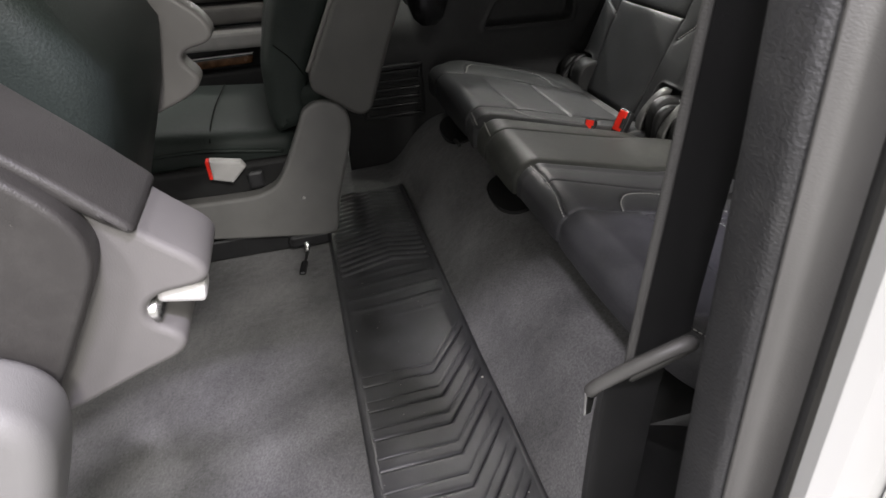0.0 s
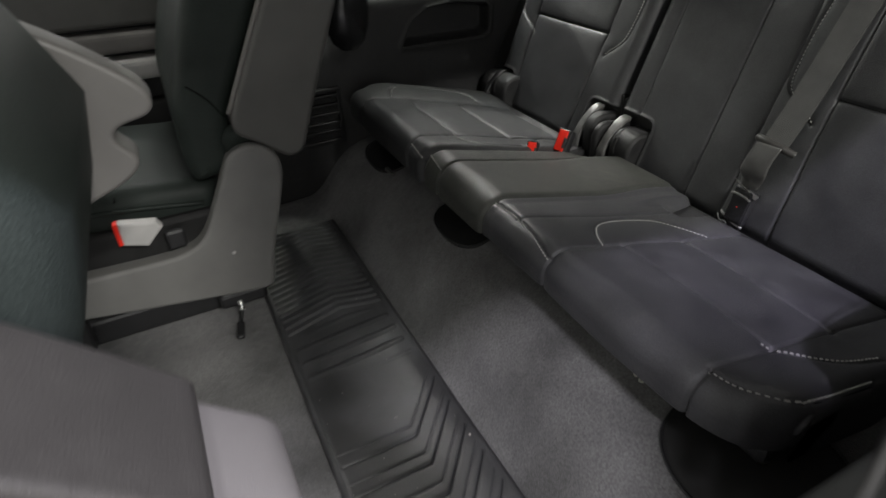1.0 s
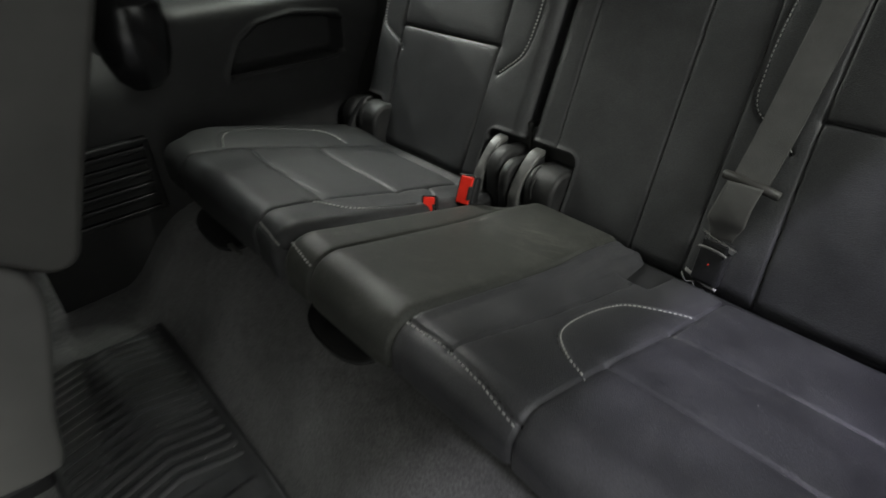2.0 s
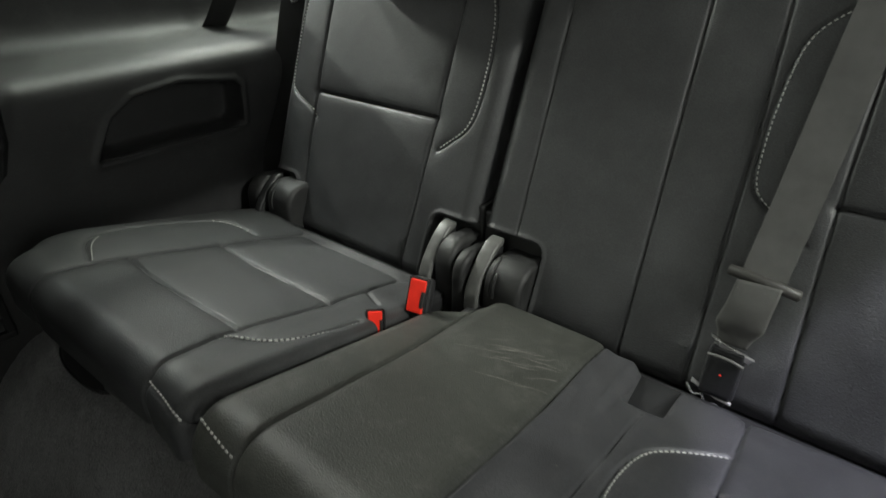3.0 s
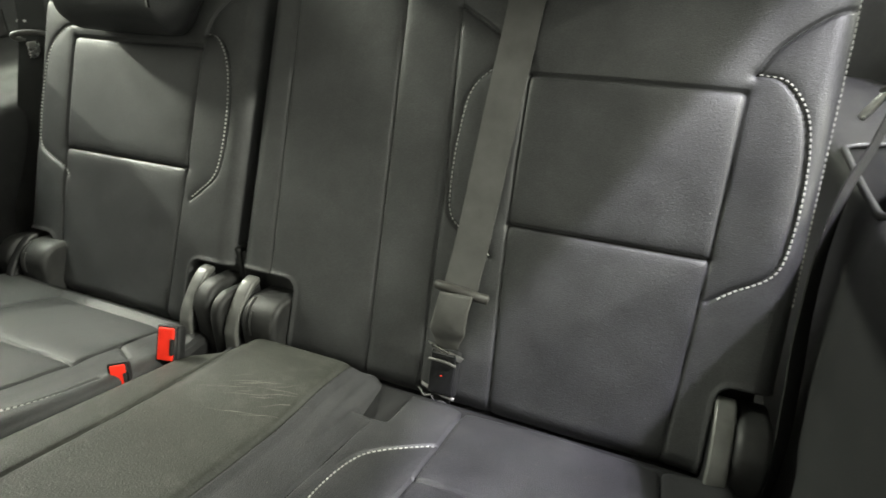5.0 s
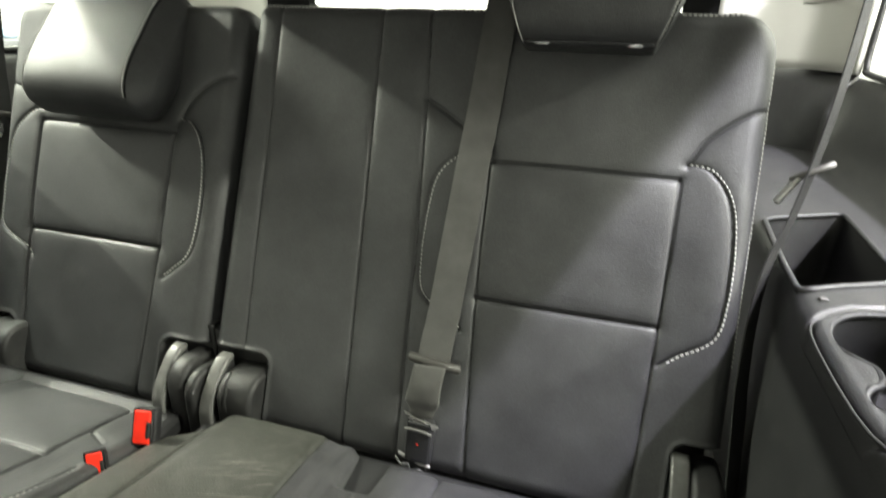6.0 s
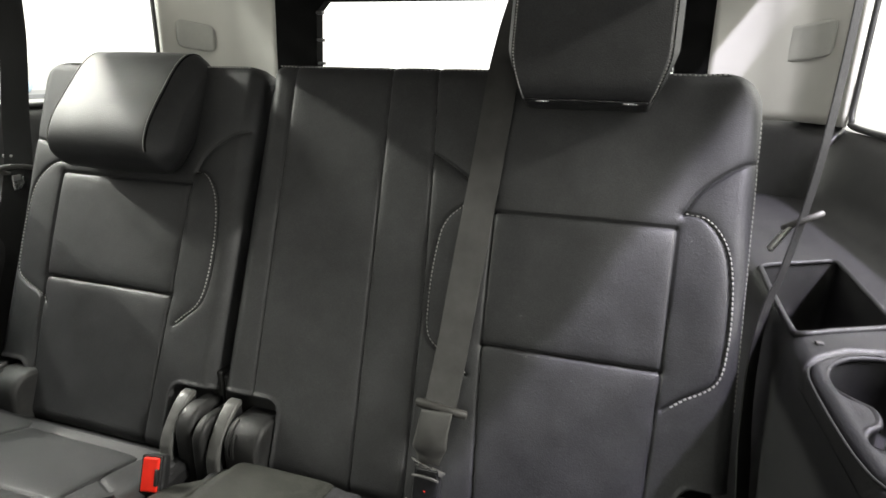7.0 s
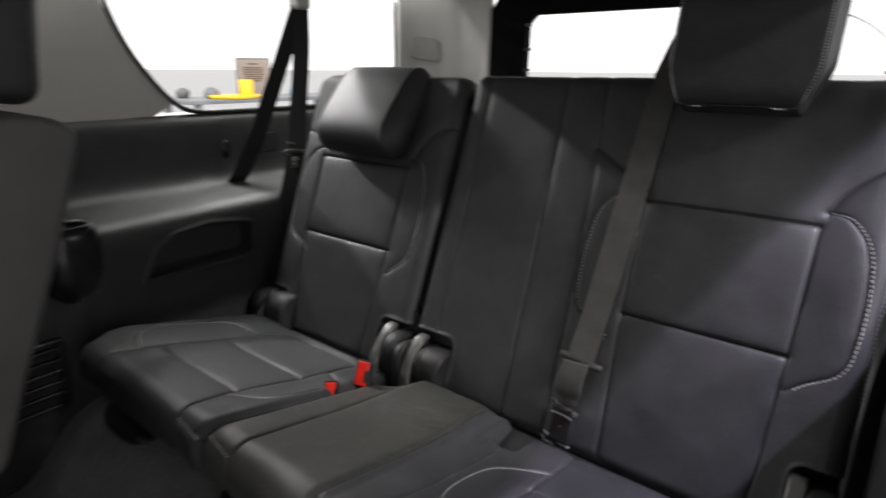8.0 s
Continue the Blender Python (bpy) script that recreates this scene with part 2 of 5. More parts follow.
def rounded(outline, a, b, r=0.006, n=5):
    """An outline across depth and height drawn out along x, its rims rounded over; the caps are plain."""
    p = np.array(outline, float)
    t = np.roll(p, -1, 0) - np.roll(p, 1, 0)
    t /= np.linalg.norm(t, axis=1)[:, None] + 1e-9
    out = np.stack([t[:, 1], -t[:, 0]], -1)
    if (p[:, 0] * np.roll(p[:, 1], -1) - p[:, 1] * np.roll(p[:, 0], -1)).sum() < 0:
        out = -out
    steps = [(a + r * (1 - math.cos(w)), r * (1 - math.sin(w))) for w in np.linspace(0, math.pi / 2, n)]
    steps += [(b - r * (1 - math.cos(w)), r * (1 - math.sin(w))) for w in np.linspace(math.pi / 2, 0, n)]
    bm = bmesh.new()
    rings = [[bm.verts.new((x, q[0], q[1])) for q in p - out * d] for x, d in steps]
    m = len(p)
    for low, high in zip(rings, rings[1:]):
        for i in range(m):
            bm.faces.new((low[i], low[(i + 1) % m], high[(i + 1) % m], high[i])).smooth = True
    for ring_verts in (rings[0], rings[-1]):
        for tri in mathutils.geometry.tessellate_polygon([[Vector((v.co.y, v.co.z, 0)) for v in ring_verts]]):
            bm.faces.new([ring_verts[k] for k in tri])
    return bm


def curve(points, n=40):
    """Catmull-Rom through the points."""
    p = np.array(points, float)
    if len(p) == 2:
        return np.array([p[0] + (p[1] - p[0]) * i / (n - 1) for i in range(n)])
    q = np.vstack([2 * p[0] - p[1], p, 2 * p[-1] - p[-2]])
    out = []
    for i in range(n):
        f = i / (n - 1) * (len(p) - 1)
        k = min(int(f), len(p) - 2)
        t = f - k
        a, b, c, d = q[k], q[k + 1], q[k + 2], q[k + 3]
        out.append(0.5 * (2 * b + (c - a) * t + (2 * a - 5 * b + 4 * c - d) * t**2 + (3 * b - a - 3 * c + d) * t**3))
    return np.array(out)


def tube(points, r, sides=8, closed=False, flat=1.0):
    p = np.array(points, float)
    verts, faces, n = [], [], len(p)
    for i in range(n):
        t = (p[(i + 1) % n] - p[i - 1]) if closed else (p[min(i + 1, n - 1)] - p[max(i - 1, 0)])
        t = t / (np.linalg.norm(t) + 1e-9)
        a = np.cross(t, (0.13, 0.2, 1.0) if abs(t[2]) < 0.9 else (1.0, 0.1, 0.0))
        a /= np.linalg.norm(a)
        b = np.cross(t, a)
        for k in range(sides):
            w = 2 * math.pi * k / sides
            verts.append(p[i] + r * (math.cos(w) * a + flat * math.sin(w) * b))
    for i in range(n if closed else n - 1):
        for k in range(sides):
            j = (i + 1) % n
            faces.append((i * sides + k, i * sides + (k + 1) % sides, j * sides + (k + 1) % sides, j * sides + k))
    if not closed:
        faces += [tuple(range(sides))[::-1], tuple((n - 1) * sides + k for k in range(sides))]
    return verts, faces


def strap(name, points, across, width, parent, mat=WEBBING, thick=0.0016, label=""):
    """A flat belt along a line: its width lies along across, one way for each point or one for all."""
    p = np.array(points, float)
    n = len(p)
    ways = np.array(across, float) * np.ones((n, 3))
    verts, faces, uvs = [], [], []
    run = 0.0
    for i in range(n):
        t = p[min(i + 1, n - 1)] - p[max(i - 1, 0)]
        t = t / np.linalg.norm(t)
        a = ways[i] - t * (ways[i] @ t)
        a /= np.linalg.norm(a)
        b = np.cross(t, a)
        run += np.linalg.norm(p[i] - p[i - 1]) if i else 0
        for u, v in ((-0.5, -1), (-0.25, -1), (0, -1), (0.25, -1), (0.5, -1), (0.5, 1), (0.25, 1), (0, 1), (-0.25, 1), (-0.5, 1)):
            verts.append(p[i] + a * u * width + b * v * thick / 2)
            uvs.append((u * 1.2, run / width))
    for i in range(n - 1):
        for k in range(10):
            faces.append((i * 10 + k, i * 10 + (k + 1) % 10, i * 10 + 10 + (k + 1) % 10, i * 10 + 10 + k))
    faces += [tuple(range(10))[::-1], tuple((n - 1) * 10 + k for k in range(10))]
    ob = put(name, verts, faces, mat, parent, label, smooth=False)
    layer = ob.data.uv_layers.new(name="UVMap")
    for loop in ob.data.loops:
        layer.data[loop.index].uv = uvs[loop.vertex_index]
    return ob


def lathe(profile, at, sides=32, squash=(1, 1)):
    verts, faces, n = [], [], len(profile)
    for r, z in profile:
        for k in range(sides):
            w = 2 * math.pi * k / sides
            verts.append((at[0] + r * math.cos(w) * squash[0], at[1] + r * math.sin(w) * squash[1], at[2] + z))
    for i in range(n - 1):
        for k in range(sides):
            faces.append((i * sides + k, i * sides + (k + 1) % sides, (i + 1) * sides + (k + 1) % sides, (i + 1) * sides + k))
    faces += [tuple(range(sides))[::-1], tuple((n - 1) * sides + k for k in range(sides))]
    return verts, faces


def sheet(ys, rows):
    """A surface through rows of points."""
    n, m = len(rows), len(rows[0])
    verts = [p for row in rows for p in row]
    faces = [(i * m + j, i * m + j + 1, (i + 1) * m + j + 1, (i + 1) * m + j) for i in range(n - 1) for j in range(m - 1)]
    return verts, faces


def away(px, py, line):
    """Distance of many points from a polyline."""
    best = np.full(np.shape(px), 9.0)
    for (ax, ay), (bx, by) in zip(line[:-1], line[1:]):
        ex, ey = bx - ax, by - ay
        t = np.clip(((px - ax) * ex + (py - ay) * ey) / (ex * ex + ey * ey + 1e-12), 0, 1)
        best = np.minimum(best, np.hypot(px - ax - t * ex, py - ay - t * ey))
    return best


def inside(px, py, poly):
    """Signed distance from a closed outline, positive within it."""
    d = away(px, py, [*poly, poly[0]])
    hit = np.zeros(np.shape(px), bool)
    for (ax, ay), (bx, by) in zip(poly, [*poly[1:], poly[0]]):
        if ay != by:
            hit ^= ((ay > py) != (by > py)) & (px < (bx - ax) * (py - ay) / (by - ay) + ax)
    return np.where(hit, d, -d)


def step(x):
    x = np.clip(x, 0, 1)
    return x * x * (3 - 2 * x)


# ---- floor ----
FLOOR_Y = [(-2.45, 0.0), (-0.70, 0.0), (-0.66, 0.006), (-0.625, 0.045), (-0.59, 0.090), (-0.555, 0.122), (-0.52, 0.141), (-0.47, 0.156), (-0.40, 0.168), (-0.30, 0.178), (1.04, 0.178)]


def floor_height(y):
    return float(np.interp(y, [p[0] for p in FLOOR_Y], [p[1] for p in FLOOR_Y]))


fy = np.concatenate([np.linspace(-2.45, -1.3, 12), np.linspace(-1.28, -0.35, 190), np.linspace(-0.33, 1.04, 20)])
fx = np.linspace(-0.46, 1.52, 300)
rows = []
for y in fy:
    base = np.mean([floor_height(y + o) for o in (-0.02, -0.01, 0, 0.01, 0.02)])
    rows.append([(x, y, base + 0.006 * noise.noise((x * 4, y * 4, 3)) + 0.0022 * noise.noise((x * 70, y * 70, 1)) + 0.0016 * noise.noise((x * 190, y * 190, 2))) for x in fx])
tagged(put("floor", *sheet(fy, rows), CARPET), "charcoal cut-pile carpet rising under the rear seats, a little linty", "carpet", kind="structure")

# under-body that closes the floor
part("floor_pan", box(-0.46, 1.52, -2.45, 1.04, -0.12, -0.03, 0.01), TRIM)
tagged(bpy.data.objects["floor_pan"], "dark steel floor pan under the carpet", "floor", kind="structure")

# ---- side trim ----
MID = 0.54
PROFILE_A = [(0.690, -0.05), (0.690, 0.12), (0.689, 0.28), (0.690, 0.42), (0.692, 0.475), (0.700, 0.505), (0.716, 0.522), (0.745, 0.530), (0.80, 0.533), (0.86, 0.537), (0.895, 0.548), (0.915, 0.575), (0.925, 0.62), (0.932, 0.68), (0.940, 0.715), (0.956, 0.735)]
PROFILE_B = [(0.705, -0.05), (0.705, 0.10), (0.705, 0.22), (0.710, 0.32), (0.722, 0.37), (0.745, 0.41), (0.775, 0.44), (0.805, 0.465), (0.83, 0.49), (0.855, 0.52), (0.875, 0.55), (0.895, 0.585), (0.910, 0.63), (0.925, 0.68), (0.940, 0.715), (0.956, 0.735)]
POCKET = [(-0.355, 0.392), (-0.10, 0.388), (-0.078, 0.40), (-0.074, 0.462), (-0.085, 0.472), (-0.19, 0.487), (-0.275, 0.478), (-0.32, 0.452)]
PROFILE_R = [(0.690, -0.05), (0.690, 0.12), (0.689, 0.28), (0.6895, 0.42), (0.6905, 0.485), (0.694, 0.510), (0.702, 0.523), (0.716, 0.5285), (0.745, 0.5315), (0.80, 0.534), (0.86, 0.538), (0.895, 0.548), (0.915, 0.575), (0.925, 0.62), (0.932, 0.68), (0.940, 0.715), (0.956, 0.735)]
TRAY = [(1.227, -0.008), (1.229, 0.06), (1.234, 0.16), (1.240, 0.255), (1.25, 0.264), (1.355, 0.306), (1.365, 0.30), (1.357, 0.17), (1.349, 0.04), (1.342, 0.029), (1.29, 0.008), (1.236, -0.014)]
CUP_PLATE = [(1.240, -0.070), (1.222, -0.085), (1.215, -0.112), (1.213, -0.146), (1.212, -0.20), (1.213, -0.245), (1.217, -0.276), (1.226, -0.294), (1.245, -0.304), (1.29, -0.306), (1.34, -0.298), (1.365, -0.26), (1.371, -0.18), (1.365, -0.09), (1.345, -0.055), (1.310, -0.045), (1.272, -0.050)]
CUP_HOLE = [(1.297 + 0.066 * math.cos(a), -0.122 + 0.066 * math.sin(a)) for a in np.linspace(radians(-74), radians(228), 34)]
CUP_HOLE += [(1.2515, -0.190), (1.247, -0.203), (1.236, -0.208), (1.2295, -0.218), (1.229, -0.234), (1.235, -0.244), (1.248, -0.250), (1.27, -0.256), (1.31, -0.262), (1.34, -0.258), (1.352, -0.235), (1.342, -0.208), (1.318, -0.198)]


def side_trim(name, sign, label):
    n = 300 if sign < 0 else 480
    a, b = curve(PROFILE_A if sign < 0 else PROFILE_R, n), curve(PROFILE_B, n)
    ys = np.concatenate([np.linspace(-0.80 if sign < 0 else -0.70, -0.38, 70), np.linspace(-0.375, 0.32, 240 if sign < 0 else 400), np.linspace(0.34, 1.02, 24)])
    grid = []
    for y in ys:
        k = float(step((y + (0.56 if sign < 0 else 0.45)) / 0.13))
        prof = a * k + b * (1 - k)
        grid.append([(float(p[0]), float(y), float(p[1])) for p in prof])
    g = np.array(grid)
    hw, yy, zz = g[..., 0], g[..., 1], g[..., 2]
    low = (zz < 0.515) & (hw < 0.72)
    if sign < 0:
        s = inside(yy, zz, POCKET)
        hw = hw + np.where(low, 0.05 * step((s + 0.002) / 0.010), 0)
        hw = hw - np.where(low, 0.004 * np.exp(-(((s + 0.006) / 0.006) ** 2)), 0)
    else:
        top = (zz > 0.50) & (hw < 0.885)
        zz = zz + 0.020 * step((zz - 0.40) / 0.1) * step((0.70 - zz) / 0.1)
        hw = hw - (0.018 - 0.009 * step((yy + 0.06) / 0.08)) * step((0.90 - hw) / 0.1)
        s = inside(MID + hw, yy, CUP_PLATE)
        zz = zz - np.where(top, 0.0045 * np.exp(-((s / 0.0032) ** 2)) + 0.003 * step((s - 0.004) / 0.02), 0)
        holes = top & (np.maximum(inside(MID + hw, yy, TRAY), inside(MID + hw, yy, CUP_HOLE)) > 0.0)
    rows = [[(MID + sign * hw[i, j], yy[i, j], zz[i, j]) for j in range(hw.shape[1])] for i in range(hw.shape[0])]
    verts, faces = sheet(ys, rows)
    if sign > 0:
        cut = holes.ravel()
        faces = [f for f in faces if not all(cut[k] for k in f)]
    ob = put(name, verts, faces, TRIM)
    return tagged(ob, label, "wall trim", kind="structure")


wall_l = side_trim("wall_left", -1, "charcoal plastic side trim with a sunken pocket below its ledge")
wall_r = side_trim("wall_right", 1, "charcoal plastic side trim with a storage tray and cup recess")

# pocket lip, and the oval hole and square cap in the upper trim
part_pts = [(MID - 0.687, y, z) for y, z in curve([*POCKET[:4]], 24)]
put("pocket_lip", *tube(part_pts, 0.0022, 6), TRIM, wall_l, "paler worn lip")
verts, faces = lathe([(0.0, 0.0), (0.016, 0.0), (0.018, 0.004), (0.012, 0.005), (0.0, 0.001)], (0, 0, 0), 20, (0.8, 1.5))
put("trim_hole", [(MID - 0.918 + v[2], 0.01 + v[0], 0.635 + v[1]) for v in verts], faces, BLACK_GLOSS, wall_l, "dark oval hole")
part("trim_cap", box(-0.385, -0.378, 0.10, 0.19, 0.61, 0.67, 0.006), TRIM, wall_l)
# the tray and the cup well, let into the top of the near trim


def ledge(x):
    return float(np.interp(x - MID + 0.018, [p[0] for p in PROFILE_R[6:11]], [p[1] for p in PROFILE_R[6:11]])) + 0.020


def well(name, outline, deep, lip, rise, label):
    line = soften(outline, 180, 4)
    put(name + "_lip", *tube([(p[0], p[1], ledge(p[0]) + rise) for p in line], lip, 10, closed=True), TRIM, wall_r, label)
    mid = line.mean(0)
    rows = []
    for depth, inset in ((0.001, 0.0), (0.012, 0.002), (deep * 0.6, 0.004), (deep - 0.006, 0.006), (deep, 0.012)):
        rows.append([(p[0] + (mid[0] - p[0]) * inset / 0.07, p[1] + (mid[1] - p[1]) * inset / 0.10, ledge(p[0]) - depth) for p in [*line, line[0]]])
    verts, faces = sheet(None, rows)
    last = (len(rows) - 1) * len(rows[0])
    faces.append([last + k for k in range(len(line))])
    # the inside takes a blacker colour than the trim round it
    put(name + "_inside", verts, faces, COVER, wall_r, "black inner walls and floor of the hollow")


well("tray", TRAY, 0.125, 0.0042, 0.0005, "rolled lip of the storage tray")
well("cup_well", CUP_HOLE, 0.085, 0.0036, -0.0052, "rounded lip of the cup recess")
part("tray_pad", box(1.236, 1.300, 0.012, 0.055, 0.432, 0.446, 0.002), TRIM_GREY, wall_r, "grey pad on the floor of the tray")
put("plate_groove", *tube([(p[0], p[1], ledge(p[0]) - 0.0035) for p in soften(CUP_PLATE, 160, 4)], 0.0018, 8, closed=True), SEAL, wall_r, "dark groove round the cup plate")
for x0, x1, y0, y1, z1 in ((1.247, 1.269, -0.240, -0.218, 0.544), (1.276, 1.306, -0.266, -0.238, 0.551), (1.290, 1.318, -0.192, -0.166, 0.544)):
    part("cup_finger", box(x0, x1, y0, y1, 0.466, z1, 0.004), TRIM_GREY, wall_r, "paler rubber finger of the cup recess")
part("bolt_cover", box(1.240, 1.249, -0.042, -0.034, 0.5490, 0.5520, 0.0015), TRIM_GREY, wall_r, "small grey bolt cover")

# outer skins behind the trim
for name, x0, x1 in (("body_side", -0.52, -0.46), ("body_side", 1.535, 1.56)):
    ob = part(name, box(x0, x1, -0.76 if x0 < 0 else -0.60, 1.04, -0.12, 0.735, 0.01), PAINT)
    tagged(ob, "silver painted outer body side", "car body", kind="structure")


# ---- pillars, windows, roof ----
def slab_x(name, outline, x0, x1, mat, label, category, kind="structure", parent=None):
    ob = part(name, prism(outline, "x", x0, x1, 0.006), mat, parent)
    return tagged(ob, label, category, kind=kind)


C_PILLAR = [(-0.78, 0.715), (-0.30, 0.722), (-0.16, 0.735), (-0.105, 0.765), (-0.175, 0.85), (-0.225, 0.94), (-0.27, 1.06), (-0.30, 1.14), (-0.80, 1.14)]
slab_x("pillar_c_left", C_PILLAR, -0.452, -0.415, PILLAR, "pale grey cloth-like pillar trim beside the side window", "pillar trim")
C_NEAR = [(-0.70, 0.715), (-0.42, 0.722), (-0.28, 0.735), (-0.225, 0.765), (-0.295, 0.85), (-0.345, 0.94), (-0.39, 1.06), (-0.42, 1.14), (-0.72, 1.14)]
slab_x("pillar_c_right", C_NEAR, 1.495, 1.532, PILLAR, "pale grey pillar trim beside the side window", "pillar trim")
for name, sign in (("left", -1), ("right", 1)):
    rows = []
    for i in range(30):
        t = i / 29
        w = t * math.pi / 2
        hwx = 0.945 - 0.275 * (1 - math.cos(w)) ** 1.15
        y = 0.79 + 0.22 * math.sin(w) ** 1.1
        rows.append([(MID + sign * (hwx - 0.02 * (z - 0.73) - 0.010 * math.exp(-(((t - 0.62) / 0.08) ** 2))), y, z) for z in np.linspace(0.742, 1.14, 16)])
    ob = put("pillar_d_" + name, *sheet(None, rows), PILLAR)
    tagged(ob, "pale grey rear pillar trim with a speaker grille", "pillar trim", kind="structure")
    m = ob.modifiers.new("thickness", "SOLIDIFY")
    m.thickness = 0.012
    m.offset = 0
    # grille with rounded corners following the pillar
    vs, fs = [], []
    n = 12
    for i in range(n):
        for j in range(n):
            u, v = i / (n - 1) * 2 - 1, j / (n - 1) * 2 - 1
            k = min(1.0, 1 / max(1e-6, (abs(u) ** 5 + abs(v) ** 5) ** 0.2)) if abs(u) + abs(v) > 0 else 1
            u, v = u * k, v * k
            t = (0.36 if sign < 0 else 0.45) + u * 0.17
            w = t * math.pi / 2
            hwx = 0.945 - 0.275 * (1 - math.cos(w)) ** 1.15
            y = 0.79 + 0.22 * math.sin(w) ** 1.1
            z = 0.935 + v * 0.043 - 0.008 * u
            vs.append((MID + sign * (hwx - 0.02 * (z - 0.73) - 0.0095), y - 0.0055, z))
    for i in range(n - 1):
        for j in range(n - 1):
            fs.append((i * n + j, i * n + j + 1, (i + 1) * n + j + 1, (i + 1) * n + j))
    g = put("speaker_grille", vs, fs, GRILLE, ob, "fine-perforated grey grille panel")
    m = g.modifiers.new("thickness", "SOLIDIFY")
    m.thickness = 0.002
    # dark trim under the pillar
    rows = [[(MID + sign * (0.956 - 0.285 * (1 - math.cos(i / 19 * math.pi / 2)) - inset), 0.80 + 0.23 * math.sin(i / 19 * math.pi / 2) - inset * 0.6, z) for z, inset in ((0.735, 0.0), (0.70, 0.03), (0.66, 0.045), (0.56, 0.05), (0.40, 0.06), (0.15, 0.06))] for i in range(20)]
    ob = put("corner_trim_" + name, *sheet(None, rows), TRIM)
    tagged(ob, "charcoal plastic rear corner trim", "wall trim", kind="structure")
    ob.modifiers.new("thickness", "SOLIDIFY").thickness = 0.01
    # black rubber round the side glass, and the glass
    x = MID + sign * 0.956
    fore = 0.12 if sign > 0 else 0.0
    line = curve([(-0.27 - fore, 1.10), (-0.225 - fore, 0.95), (-0.175 - fore, 0.855), (-0.105 - fore, 0.77), (-0.04 - fore, 0.742), (0.10, 0.738), (0.45, 0.740), (0.74, 0.745), (0.785, 0.765), (0.79, 0.86), (0.79, 1.10)], 80)
    win = new("window_" + name)
    win.location = (x, 0.3, 0.74)
    tagged(win, "clear rear side window in a black rubber seal", "window", kind="structure")
    put("seal", *tube([(x, p[0], p[1]) for p in line], 0.007, 8), SEAL, win)
    pane = put("pane", [(x + sign * 0.012, y, z) for y, z in ((-0.4, 0.72), (0.82, 0.72), (0.82, 1.13), (-0.4, 1.13))], [(0, 1, 2, 3)], GLASS, win, smooth=False)
    pane.visible_shadow = False

# roof and its cloth lining
part("ceiling", box(-0.295, 1.375, -2.5, 1.08, 1.135, 1.185, 0.02, 3), HEADLINER)
tagged(bpy.data.objects["ceiling"], "pale cloth headliner of the car roof", "ceiling", kind="structure")

# tailgate with its window
gate = new("tailgate")
gate.location = (MID, 1.05, 0.2)
tagged(gate, "closed tailgate with dark trim round its window", "tailgate", kind="structure")
outer = [(-0.13, 0.66), (1.21, 0.66), (1.235, 0.70), (1.215, 1.06), (1.17, 1.115), (-0.09, 1.115), (-0.135, 1.06), (-0.155, 0.70)]
inner = [(0.025, 0.735), (1.112, 0.735), (1.127, 0.75), (1.117, 1.02), (1.085, 1.05), (0.05, 1.05), (0.020, 1.02), (0.010, 0.75)]
bm = bmesh.new()
rings = [[bm.verts.new((x, y, z)) for x, z in loop] for loop, y in ((outer, 1.005), (outer, 1.06), (inner, 1.06), (inner, 1.02))]
for r, s in ((0, 1), (1, 2), (2, 3), (3, 0)):
    for i in range(8):
        bm.faces.new((rings[r][i], rings[r][(i + 1) % 8], rings[s][(i + 1) % 8], rings[s][i]))
bmesh.ops.recalc_face_normals(bm, faces=bm.faces)
part("window_frame", bm, SEAM, gate, "dark plastic window surround")
pane = put("rear_pane", [(-0.02, 1.045, 0.72), (1.15, 1.045, 0.72), (1.15, 1.045, 1.07), (-0.02, 1.045, 1.07)], [(0, 1, 2, 3)], GLASS, gate, smooth=False)
pane.visible_shadow = False
for x, s in ((0.020, 1), (1.119, -1)):
    for z in (0.86, 0.932, 1.015):
        part("clip", box(min(x, x + s * 0.022), max(x, x + s * 0.022), 1.012, 1.03, z - 0.005, z + 0.005, 0.002), BLACK_PLASTIC, gate)
put("cable", *tube(curve([(0.985, 1.026, 1.010), (1.030, 1.024, 0.988), (1.055, 1.022, 0.971), (1.088, 1.021, 0.946), (1.112, 1.021, 0.935)], 16), 0.0018, 6), BLACK_PLASTIC, gate, "thin black cable")
part("gate_panel", box(-0.16, 1.24, 1.02, 1.06, -0.1, 0.66, 0.01), TRIM, gate)

# far rear door, closed, with its layered panel
door = new("door_1")
door.location = (-0.43, -1.3, 0)
tagged(door, "closed rear door with a grey panel, wood strip and chrome handle", "car door", kind="structure")
part("door_shell", box(-0.52, -0.455, -2.45, -0.78, -0.1, 0.72, 0.01), TRIM, door)
part("upper_panel", prism([(-1.72, 0.50), (-0.84, 0.485), (-0.83, 0.56), (-0.86, 0.71), (-1.72, 0.71)], "x", -0.46, -0.40, 0.014, 3), TRIM_GREY, door, "dark grey upper panel")
part("pad", prism([(-1.70, 0.435), (-0.86, 0.425), (-0.855, 0.475), (-1.70, 0.492)], "x", -0.46, -0.385, 0.014, 3), GREY_CLOTH, door, "mid-grey padded strip")
part("armrest", prism([(-1.66, 0.365), (-0.92, 0.355), (-0.90, 0.41), (-1.66, 0.425)], "x", -0.46, -0.37, 0.016, 3), PALE_PLASTIC, door, "pale grey armrest strip")
